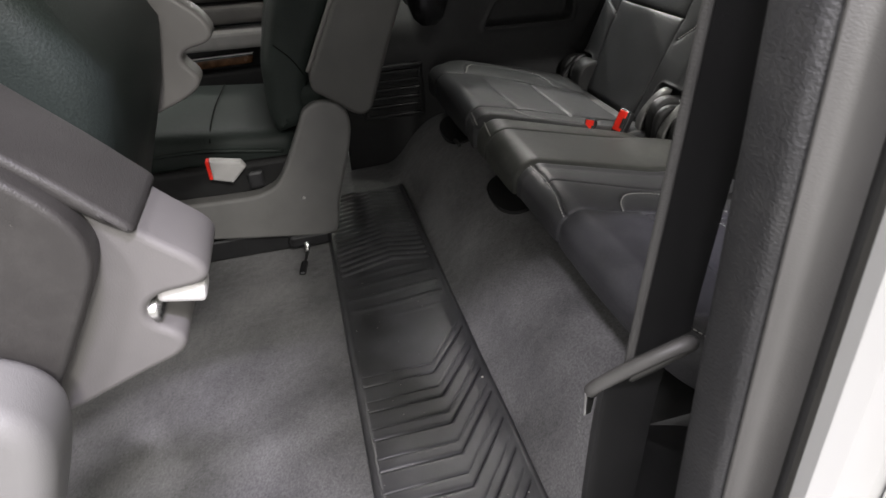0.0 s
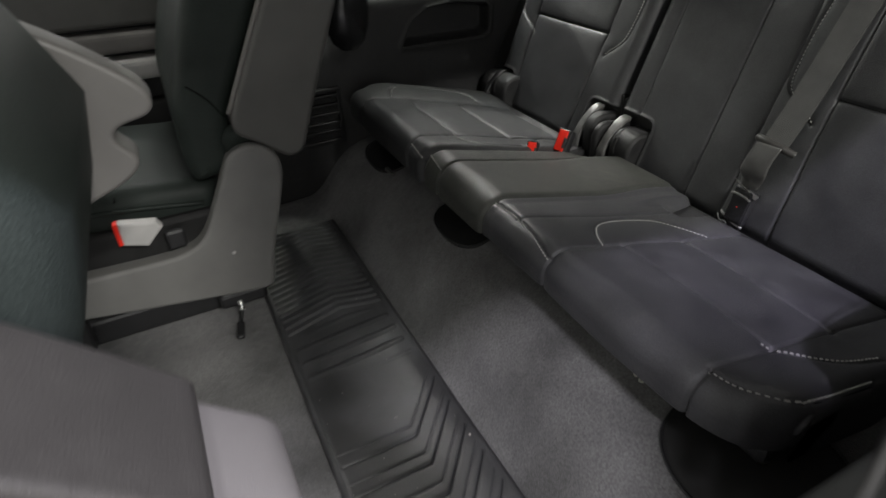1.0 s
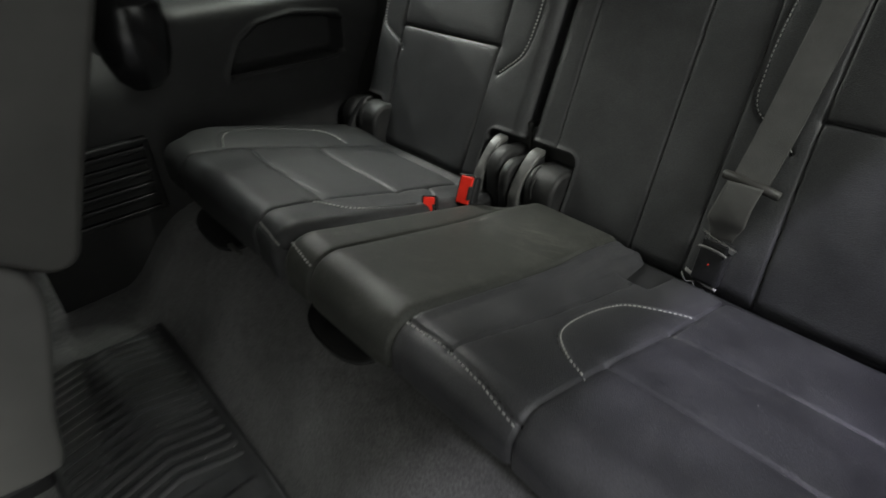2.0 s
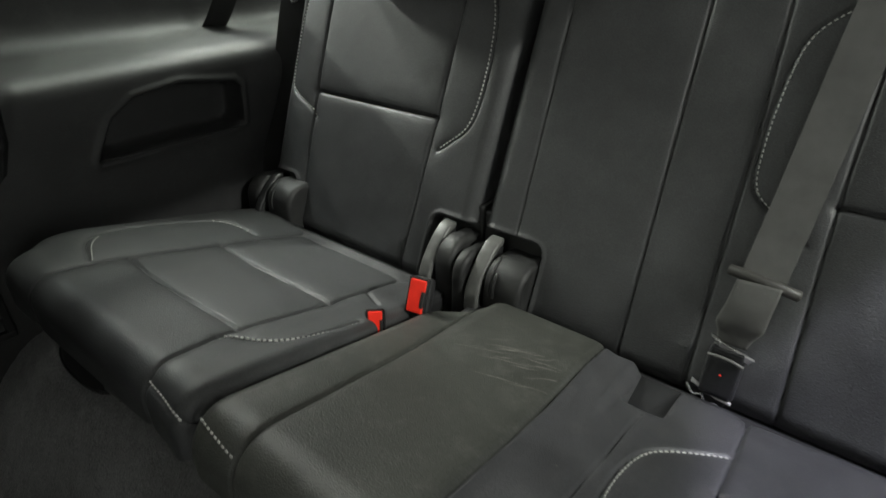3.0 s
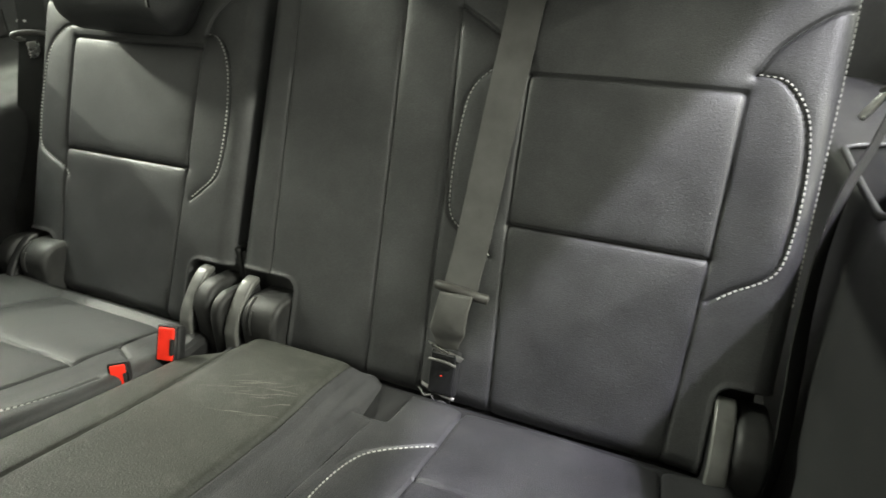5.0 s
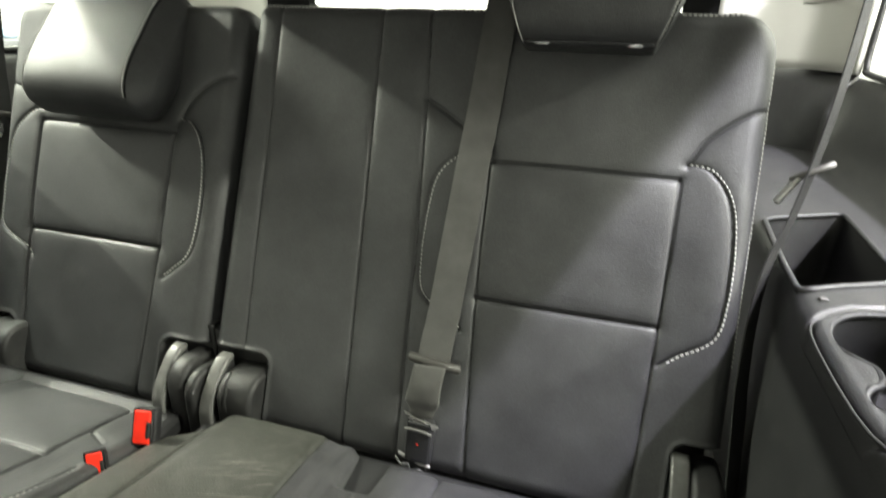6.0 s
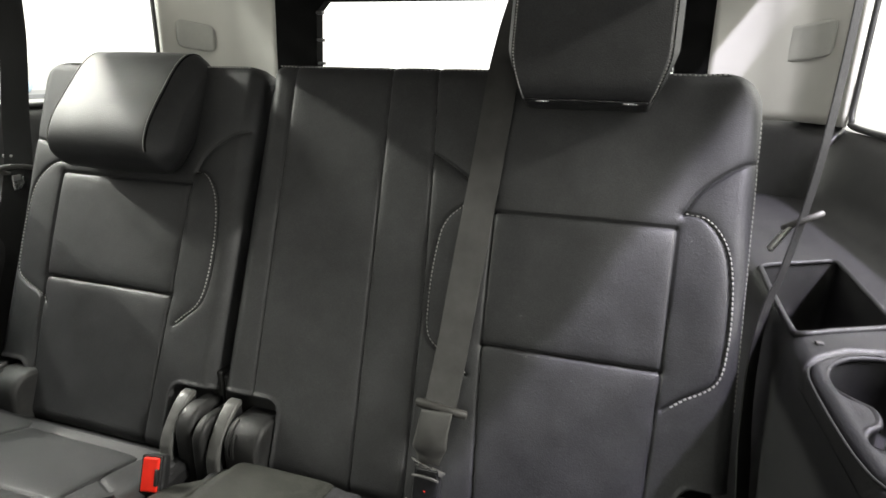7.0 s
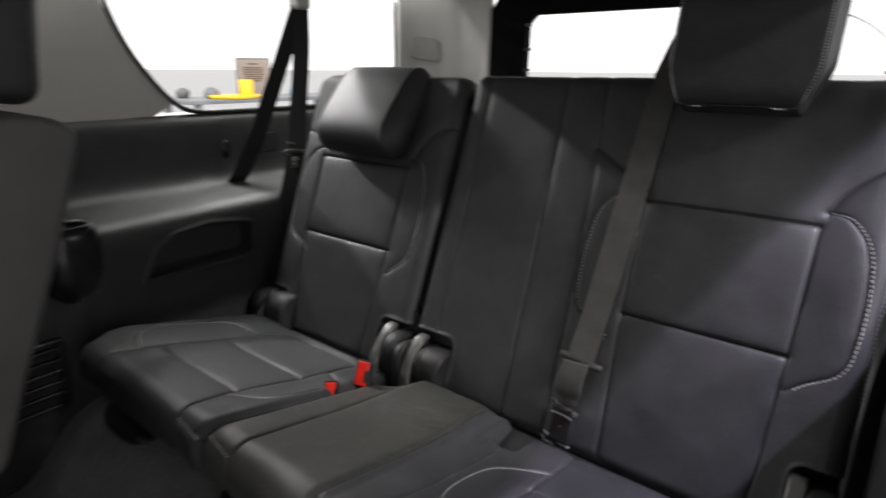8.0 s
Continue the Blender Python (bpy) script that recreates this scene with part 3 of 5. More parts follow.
part("wood_strip", prism([(-1.40, 0.296), (-1.04, 0.305), (-1.035, 0.328), (-1.40, 0.322)], "x", -0.46, -0.405, 0.006, 2), WOOD, door, "brown wood-look strip")
part("door_handle", prism([(-1.40, 0.322), (-1.035, 0.330), (-1.030, 0.340), (-1.40, 0.335)], "x", -0.46, -0.398, 0.004, 2), CHROME, door, "chrome edge of the handle")
part("lower_panel", prism([(-1.72, 0.0), (-0.82, 0.0), (-0.83, 0.27), (-0.95, 0.29), (-1.72, 0.28)], "x", -0.46, -0.41, 0.012, 3), TRIM, door)
part("window_post", box(-0.455, -0.425, -1.80, -1.70, 0.70, 1.14, 0.01), TRIM, door)

# front bulkhead and near front door side, closing the cabin
ob = part("wall_front", box(-0.5, 1.55, -2.52, -2.45, -0.1, 0.72, 0.01), TRIM)
tagged(ob, "dark front of the cabin", "wall", kind="structure")
ob = part("wall_near_front", box(1.47, 1.55, -2.45, -1.85, -0.1, 0.72, 0.01), TRIM)
tagged(ob, "dark inside of the front door", "wall", kind="structure")

# near pillar at the open doorway: trim, rubber seal, painted edge
pillar = new("pillar_near")
pillar.location = (1.42, -0.7, 0)
tagged(pillar, "charcoal pillar trim at the open doorway with seal and silver paint", "pillar", kind="structure")
def leaning(bm):
    """The pillar leans in towards the roof."""
    for v in bm.verts:
        v.co.x -= 0.085 * (v.co.z - 0.73)
    return bm


part("pillar_trim", leaning(prism([(1.334, -0.60), *[tuple(p) for p in curve([(1.335, -0.70), (1.337, -0.735), (1.343, -0.750), (1.350, -0.754), (1.366, -0.7545), (1.371, -0.752)], 30)], (1.371, -0.60)], "z", -0.05, 1.14, 0.0)), TRIM, pillar, smooth=True)
# a paler strip paints in the glare along the trim's rounded edge
part("edge_glare", leaning(prism([(1.3722, -0.60), *[tuple(p) for p in curve([(1.3722, -0.7515), (1.3765, -0.748), (1.3795, -0.741), (1.381, -0.730)], 14)], (1.381, -0.60)], "z", -0.08, 1.14, 0.0)), TRIM_GREY, pillar, "paler strip for the glare on the trim's rounded edge", smooth=True)
put("rubber_seal", *tube([(1.383 - 0.085 * (z - 0.73), -0.730, z) for z in np.linspace(-0.1, 1.14, 20)], 0.004, 10), SEAL, pillar)
part("inner_jamb", leaning(prism([(1.386, -0.735), (1.393, -0.738), (1.393, -0.60), (1.386, -0.60)], "z", -0.12, 1.14, 0.001)), TRIM_GREY, pillar, "grey jamb lining")
part("painted_edge", leaning(prism([(1.394, -0.742), (1.400, -0.742), (1.405, -0.736), (1.408, -0.722), (1.408, -0.60), (1.394, -0.60)], "z", -0.12, 1.14, 0.002)), PAINT, pillar)
part("door_jamb", leaning(prism([(1.409, -0.716), (1.45, -0.68), (1.55, -0.62), (1.55, -0.58), (1.409, -0.58)], "z", -0.12, 1.14, 0.004)), PAINT, pillar)
# unseen block, added to keep lamp light off the near backrest
part("pillar_light_block", box(1.360, 1.535, -0.752, -0.40, 1.12, 1.18, 0.012), PILLAR, pillar, "unseen block over the pillar that stops lamp light")
part("sill_plate", box(1.43, 1.55, -1.86, -0.75, -0.12, -0.02, 0.012), TRIM, pillar)


# ---- rear seats ----
def back_at(x, h, d):
    """A place on the reclined backrests: across, up along the back, out towards the front."""
    return np.stack([x, 0.0085 + 0.379 * h - 0.925 * d, 0.455 + 0.925 * h + 0.379 * d], -1)


def h_of(z):
    return (z - 0.455) / 0.925


CUSH_R, CUSH_TURN = 0.036, radians(104)


def cushion_at(x, s, d):
    """A place on the seat cushions: across, back along the cushion (negative: round its front edge), out from it."""
    s = np.asarray(s, float)
    ang = np.clip(-s / CUSH_R, 0, CUSH_TURN)
    down = np.maximum(-s - CUSH_R * CUSH_TURN, 0)
    cy, cz = -0.51 - 0.2425 * CUSH_R, 0.3245 - 0.970 * CUSH_R
    ny = 0.2425 * np.cos(ang) - 0.970 * np.sin(ang)
    nz = 0.970 * np.cos(ang) + 0.2425 * np.sin(ang)
    top = np.maximum(s, 0)
    y = cy + (CUSH_R + d) * ny + top * 0.970
    z = cz + (CUSH_R + d) * nz - top * 0.2425 - down
    return np.stack([x + 0 * s, y, z], -1)


def s_of(y):
    return (y + 0.51) / 0.970


def relief(x, s, seams, extra=None):
    d = 0 * x
    for line, deep, wide in seams:
        a = away(x, s, line)
        d = d - 1.25 * deep * np.exp(-((a / (0.62 * wide)) ** 2)) - 0.35 * deep * np.exp(-((a / (2.6 * wide)) ** 2)) - 0.30 * deep * np.exp(-((a / (7.0 * wide)) ** 2))
    return d + (extra(x, s) if extra else 0)


def upholstery(name, at, left, right, s0, s1, seams, thick, mat, parent, round_r=0.028, cell=0.0023, extra=None, label="", front_round=True):
    """A padded cover as one closed mesh: rounded rim, sunken seams, and a plain back."""
    ns = int((s1 - s0) / cell)
    nx = int(max(right(s) - left(s) for s in (s0, (s0 + s1) / 2, s1)) / cell)
    s = np.linspace(s0, s1, ns)[:, None] + np.zeros((1, nx))
    lo = np.array([left(v) for v in s[:, 0]])[:, None]
    hi = np.array([right(v) for v in s[:, 0]])[:, None]
    x = lo + np.linspace(0, 1, nx)[None] * (hi - lo)

    def rim(d, r):
        q = 1 - np.clip(d / r, 0, 1)
        return -r * (1 - np.sqrt(np.maximum(1 - q * q, 0)))

    edge = rim(np.minimum(x - lo, hi - x), round_r) + rim(s1 - s, round_r)
    edge = edge + (rim(s - s0, round_r) if front_round else 0)
    d = np.maximum(edge, -1.4 * round_r) + relief(x, s, seams, extra)
    front = at(x, s, d).reshape(-1, 3)
    loop = [(0, j) for j in range(nx)] + [(i, nx - 1) for i in range(1, ns)] + [(ns - 1, j) for j in range(nx - 2, -1, -1)] + [(i, 0) for i in range(ns - 2, 0, -1)]
    ring = [i * nx + j for i, j in loop]
    deep = at(np.array([x[i, j] for i, j in loop]), np.array([s[i, j] for i, j in loop]), np.full(len(loop), -thick))
    verts = np.vstack([front, deep])
    base, n = len(front), len(loop)
    i, j = np.meshgrid(np.arange(ns - 1), np.arange(nx - 1), indexing="ij")
    q = (i * nx + j).ravel()
    faces = np.stack([q, q + 1, q + nx + 1, q + nx], -1).tolist()
    faces += [[ring[k], base + k, base + (k + 1) % n, ring[(k + 1) % n]] for k in range(n)]
    faces.append([base + k for k in range(n)][::-1])
    ob = put(name, verts, faces, mat, parent, label)
    # the sewn joint at the bottom of each seam
    cords_v, cords_f = [], []
    for line, deep, _ in seams:
        p = np.array(line, float)
        if len(p) < 8:
            run = np.linspace(0, 1, 30)
            knots = np.concatenate([[0], np.cumsum(np.hypot(*np.diff(p, axis=0).T))])
            p = np.stack([np.interp(run * knots[-1], knots, p[:, k]) for k in (0, 1)], -1)
        p[:, 1] = np.maximum(p[:, 1], s0 + 0.003)
        lo_p, hi_p = np.array([left(v) for v in p[:, 1]]), np.array([right(v) for v in p[:, 1]])
        e = rim(np.minimum(p[:, 0] - lo_p, hi_p - p[:, 0]), round_r) + rim(s1 - p[:, 1], round_r) + (rim(p[:, 1] - s0, round_r) if front_round else 0)
        q = at(p[:, 0], p[:, 1], relief(p[:, 0], p[:, 1], seams, extra) + np.maximum(e, -1.4 * round_r) - 0.0002)
        v, f = tube(q, 0.0012, 6)
        base = len(cords_v)
        cords_v += v
        cords_f += [tuple(base + k for k in face) for face in f]
    st = put("seam", cords_v, cords_f, SEAM, ob, "dark sunken seams")
    st["kind"] = "stuff"
    return ob


def stitching(name, at, lines, seams, parent, extra=None, length=0.0043, gap=0.0066, lift=0.0014, wide=0.0017, base=0.0):
    """Single thread stitches along lines of the cover."""
    verts, faces = [], []
    for line in lines:
        p = np.array(line, float)
        seg = np.hypot(*np.diff(p, axis=0).T)
        run = np.concatenate([[0], np.cumsum(seg)])
        n = int(run[-1] / gap)
        for k in range(n):
            ends = []
            for f in (k * gap, k * gap + length):
                ends.append([np.interp(f, run, p[:, 0]), np.interp(f, run, p[:, 1])])
            (ax, ay), (bx, by) = ends
            l = math.hypot(bx - ax, by - ay) + 1e-9
            ox, oy = -(by - ay) / l * wide / 2, (bx - ax) / l * wide / 2
            xs = np.array([ax - ox, ax + ox, bx + ox, bx - ox])
            ss = np.array([ay - oy, ay + oy, by + oy, by - oy])
            d = float(relief(np.array([(ax + bx) / 2]), np.array([(ay + by) / 2]), seams, extra)[0]) + base
            lowp, high = at(xs, ss, np.full(4, d - 0.001)), at(xs * 0.7 + xs.mean() * 0.3, ss * 0.7 + ss.mean() * 0.3, np.full(4, d + lift))
            o = len(verts)
            verts += [*lowp, *high]
            faces += [(o + 4, o + 5, o + 6, o + 7)] + [(o + a, o + (a + 1) % 4, o + 4 + (a + 1) % 4, o + 4 + a) for a in range(4)]
    ob = put(name, verts, faces, THREAD, parent, "pale contrast stitching", smooth=False)
    ob["kind"] = "stuff"
    return ob


def zline(*points):
    """Points given across and by height, smoothed, on a backrest."""
    return [(x, h_of(z)) for x, z in curve(points, 10 * len(points))]


def yline(*points):
    """Points given across and by depth, smoothed, on a cushion."""
    return [(x, s_of(y)) for x, y in curve(points, 10 * len(points))]


def shift(line, dx, ds=0.0):
    return [(x + dx, s + ds) for x, s in line]


def insert_seams(x0, x1):
    """Seams of a seat's back: three stacked panels between two bolsters."""
    return [
        ([(x0, h_of(0.642)), (x1, h_of(0.642))], 0.005, 0.0028),
        ([(x0 + 0.004, h_of(0.455)), (x1 - 0.002, h_of(0.455))], 0.006, 0.0030),
        (zline((x0 - 0.001, 0.642), (x0 - 0.001, 0.62), (x0 + 0.004, 0.455), (x0 + 0.022, 0.20)), 0.004, 0.0026),
        (zline((x1 + 0.001, 0.642), (x1 + 0.001, 0.62), (x1 - 0.001, 0.455), (x1 - 0.010, 0.20)), 0.004, 0.0026),
    ]


def bolster_lines(x_top, x_far, x_low, mirror=1):
    """The stitched outline of a side bolster."""
    m = mirror
    return zline((x_top, 0.663), (x_top + m * 0.03, 0.655), (x_far - m * 0.012, 0.622), (x_far - m * 0.001, 0.57), (x_far, 0.50), (x_far - m * 0.010, 0.452), (x_low + m * 0.02, 0.424), (x_low, 0.408))


# seat of one place beside the far wall
seat = holder("car_seat", (0.14, -0.25, 0.18), "black leather single rear seat with tilted headrest and white stitching", "car seat")
L_BOL = bolster_lines(0.278, 0.343, 0.284, 1)
L_BOL2 = bolster_lines(-0.022, -0.096, -0.010, -1)
L_SH = zline((0.372, 0.735), (0.335, 0.722), (0.295, 0.692), (0.276, 0.66))
L_SH2 = zline((-0.110, 0.70), (-0.07, 0.69), (-0.03, 0.665))
BACK_L = insert_seams(-0.025, 0.268) + [(L_BOL, 0.0035, 0.0024), (L_BOL2, 0.0035, 0.0024), (L_SH, 0.0045, 0.0026), (L_SH2, 0.003, 0.0024)]


def cutout(x, s, x0, x1, top):
    """The hollow at a backrest's lower corner that takes the hinge: rounded inner corner, sharp rim."""
    r = 0.016
    z = 0.455 + 0.925 * s
    qx, qz = np.abs(x - (x0 + x1) / 2) - (x1 - x0) / 2 + r, z - top + r
    far = np.hypot(np.maximum(qx, 0), np.maximum(qz, 0)) + np.minimum(np.maximum(qx, qz), 0) - r
    return -0.085 * step((0.003 - far) / 0.007) + 0.003 * np.exp(-(((far - 0.004) / 0.004) ** 2))


def bulge_l(x, s):
    mid = np.exp(-(((x - 0.125) / 0.13) ** 2))
    return 0.006 * (1 - mid) + 0.004 * np.sin(np.clip(s + 0.26, 0, 0.7) * 9) * mid * 0.4 + cutout(x, s, 0.306, 0.50, 0.316) + cutout(x, s, -0.30, -0.030, 0.300)


def l_right(h):
    z = 0.455 + 0.925 * h
    r = 0.383
    if z > 0.815:
        r -= 0.03 * (1 - math.sqrt(max(0.0, 1 - min(1, (z - 0.815) / 0.036) ** 2)))
    return r


def l_left(h):
    z = 0.455 + 0.925 * h
    r = -0.112 - 0.010 * (z - 0.5) / 0.3
    if z > 0.805:
        r += 0.05 * (1 - math.sqrt(max(0.0, 1 - min(1, (z - 0.805) / 0.046) ** 2)))
    return r


back = upholstery("backrest", back_at, l_left, l_right, h_of(0.205), h_of(0.850), BACK_L, 0.11, LEATHER, seat, extra=bulge_l)
stitching("stitching", back_at, [shift(L_BOL, -0.004), shift(L_BOL2, 0.004)], BACK_L, back, bulge_l)
stitching("top_stitching", back_at, [[(-0.06, h_of(0.842)), (0.360, h_of(0.842))]], BACK_L, back, bulge_l, base=-0.0062)

# cushion of the single seat
CUSH_L = [
    (yline((0.030, -0.422), (0.16, -0.425), (0.292, -0.422)), 0.004, 0.003),
    (yline((0.040, -0.285), (0.17, -0.287), (0.303, -0.284)), 0.0045, 0.003),
    (yline((0.052, -0.126), (0.17, -0.125), (0.300, -0.127)), 0.0045, 0.003),
    ([(0.312, -0.125), (0.312, -0.075), (0.311, -0.03), (0.300, 0.04), *yline((0.293, -0.44), (0.302, -0.30), (0.298, -0.10))], 0.004, 0.0026),
    ([(0.020, -0.125), (0.020, -0.03), (0.026, 0.05), *yline((0.030, -0.42), (0.042, -0.28), (0.055, -0.10))], 0.004, 0.0026),
    ([(0.313, -0.040), (0.35, -0.043), (0.392, -0.047)], 0.003, 0.0022),
    (yline((0.292, -0.451), (0.345, -0.412), (0.366, -0.36), (0.374, -0.299)), 0.003, 0.0022),
    (yline((0.015, -0.47), (-0.030, -0.455), (-0.055, -0.43), (-0.07, -0.36), (-0.04, -0.235), (0.03, -0.215)), 0.003, 0.0022),
    (yline((0.303, -0.213), (0.350, -0.237)), 0.003, 0.0035),
]


def pillow_l(x, s):
    return -0.03 * step((-0.04 - x) / 0.07) ** 2 * step((0.03 - s) / 0.05) + 0.014 * step((0.10 - x) / 0.14) * step((s + 0.02) / 0.1) + 0.006 * step((x - 0.33) / 0.06) - 0.02 * step((s - 0.30) / 0.14) * 0.2


cush = upholstery("cushion", cushion_at, lambda s: -0.108 + 0.02 * float(step((0.05 - s) / 0.1)), lambda s: 0.393 - 0.035 * float(step((s - 0.30) / 0.08)), -0.098, 0.42, CUSH_L, 0.085, LEATHER, seat, extra=pillow_l, front_round=False, round_r=0.022)
stitching("stitching", cushion_at, [shift(CUSH_L[5][0], 0, 0.004), shift(CUSH_L[6][0], 0, 0.004), yline((0.018, -0.466), (-0.022, -0.45), (-0.050, -0.428)), yline((-0.05, -0.245), (0.02, -0.212))], CUSH_L, cush, pillow_l)
part("cushion_pan", box(-0.09, 0.375, -0.47, -0.10, 0.185, 0.225, 0.012), BLACK_PLASTIC, seat)


def headrest(parent, at, tilt, wide, tall, deep, label, inset=0.80, chamfer=0.0, edge=False):
    """A padded head restraint: a pillow whose front turns sharply into its sides at a stitched corner."""
    nu, nv = 72, 64
    verts, faces = [], []
    turn = Matrix.Translation(at) @ Matrix.Rotation(tilt, 4, "X")
    q = 3.6 if tilt > -0.5 else 2.9

    def shape(u, v, grow=0.0):
        # u round the girth in the plane of depth and height, v across
        a = u * 2 * math.pi
        c, sn = math.cos(a), math.sin(a)
        k = 1 / (abs(c) ** q + abs(sn) ** q) ** (1 / q)
        w = min(1.0, max(0.0, (abs(v) - inset + 0.02) / (1.02 - inset)))
        crown = 1 + 0.07 * (1 - (v / inset) ** 2) if abs(v) < inset else 1.0
        fore = crown * (1 - 0.62 * w ** 1.15)
        high = 1 - 0.30 * w ** 2.2
        if abs(v) > 0.999:
            fore = high = 0.0
        low = max(0.0, min(1.0, (-k * sn - 0.40) / 0.60))
        y = -(deep / 2 + grow) * k * c * fore * (1 + 0.10 * (k * sn > 0) * k * sn)
        z = (tall / 2 + grow) * k * sn * high
        x = (wide / 2 + grow) * v * (1 - chamfer * low ** 1.5)
        return Vector((x, y, z))

    vs = [-1 + 2 * j / (nv - 1) for j in range(nv)]
    vs = [math.copysign(1 - (1 - abs(v)) ** 1.5, v) for v in vs]
    for v in vs:
        for i in range(nu):
            verts.append(turn @ shape(i / nu, v))
    for j in range(nv - 1):
        for i in range(nu):
            faces.append((j * nu + i, j * nu + (i + 1) % nu, (j + 1) * nu + (i + 1) % nu, (j + 1) * nu + i))
    ob = put("headrest", verts, faces, LEATHER, parent, label)
    if edge:
        put("piping", *tube([turn @ shape(-0.165, 0.86 * (j / 30 * 2 - 1), 0.0005) for j in range(31)], 0.0022, 6), BLACK_GLOSS, ob, "glossy black lower edge")
        # chrome bars added to give the white glint at the lower edge
        for side in (-0.62, 0.62):
            put("glint", *tube([turn @ shape(-0.172, side + o, 0.001) for o in (-0.10, -0.03, 0.04, 0.10)], 0.0022, 6), CHROME, ob, "bright metal guide of the post")
    sv, sf = [], []
    for side in (-inset, inset):
        line = [turn @ shape(-0.16 + 0.56 * i / 60, side, 0.0003) for i in range(61)]
        put("seam", *tube(line, 0.0013, 6), SEAM, ob, "dark sewn corner")
        n = 96
        for i in range(n):
            u0 = -0.16 + 0.56 * i / n
            shifted = side - math.copysign(0.022, side)
            p, r = turn @ shape(u0, shifted, 0.0010), turn @ shape(u0 + 0.56 / n * 0.60, shifted, 0.0010)
            w = Vector((0.0008, 0, 0))
            o = len(sv)
            out = (p - turn.translation).normalized() * 0.0012
            sv += [p - w, p + w, r + w, r - w, p + out, r + out]
            sf += [(o, o + 1, o + 4), (o + 1, o + 2, o + 5, o + 4), (o + 2, o + 3, o + 5), (o + 3, o, o + 4, o + 5)]
    st = put("stitching", sv, sf, THREAD, ob, "pale contrast stitching", smooth=False)
    st["kind"] = "stuff"
    return ob


headrest(seat, (0.134, 0.118, 0.760), radians(-43), 0.272, 0.232, 0.116, "black leather headrest tilted forward", inset=0.78)

# bench of two places
bench = holder("bench_seat", (0.79, -0.25, 0.18), "black leather two-place rear bench with raised headrest and white stitching", "car seat")
R_BOL = bolster_lines(1.092, 1.160, 1.090, 1)
R_BOL2 = bolster_lines(0.815, 0.735, 0.812, -1)
R_SH = zline((1.183, 0.737), (1.15, 0.722), (1.112, 0.692), (1.093, 0.66))
R_SH2 = zline((0.712, 0.722), (0.745, 0.705), (0.79, 0.678), (0.822, 0.655))
BACK_R = insert_seams(0.826, 1.085) + [
    (R_BOL, 0.0035, 0.0024), (R_BOL2, 0.0035, 0.0024), (R_SH, 0.0045, 0.0026), (R_SH2, 0.0045, 0.0026),
    ([(0.443, h_of(0.857)), (0.457, h_of(0.30))], 0.0035, 0.0024),
    ([(0.622, h_of(0.857)), (0.650, h_of(0.20))], 0.0045, 0.0026),
    ([(0.702, h_of(0.857)), (0.715, h_of(0.70)), (0.728, h_of(0.50)), (0.740, h_of(0.20))], 0.0045, 0.0026),
]


def bulge_r(x, s):
    out = 0.006 * step((x - 1.09) / 0.06) + 0.004 * np.exp(-(((x - 0.95) / 0.09) ** 2)) - 0.004 * np.exp(-(((x - 0.54) / 0.12) ** 2))
    return out + cutout(x, s, 0.25, 0.503, 0.318) + cutout(x, s, 1.124, 1.40, 0.318)


def r_right(h):
    z = 0.455 + 0.925 * h
    r = 1.184
    if z > 0.800:
        r -= 0.050 * (1 - math.sqrt(max(0.0, 1 - min(1, (z - 0.800) / 0.058) ** 2)))
    return r


def r_left(h):
    z = 0.455 + 0.925 * h
    r = 0.394
    if z > 0.837:
        r += 0.015 * (1 - math.sqrt(max(0.0, 1 - min(1, (z - 0.837) / 0.022) ** 2)))
    return r


back = upholstery("backrest", back_at, r_left, r_right, h_of(0.205), h_of(0.857), BACK_R, 0.11, LEATHER, bench, extra=bulge_r)
stitching("stitching", back_at, [shift(R_BOL2, 0.004)], BACK_R, back, bulge_r)
stitching("bolster_stitching", back_at, [shift(R_BOL, 0.004)], BACK_R, back, bulge_r, length=0.0045, gap=0.0068, wide=0.0021, lift=0.0018)
stitching("top_stitching", back_at, [[(0.41, h_of(0.849)), (0.80, h_of(0.849))], [(1.06, h_of(0.849)), (1.140, h_of(0.849))]], BACK_R, back, bulge_r, base=-0.0062)
EDGE_R = [(1.1815, h_of(z)) for z in np.linspace(0.42, 0.795, 20)]
stitching("edge_stitching", back_at, [EDGE_R], BACK_R, back, bulge_r, base=-0.016)

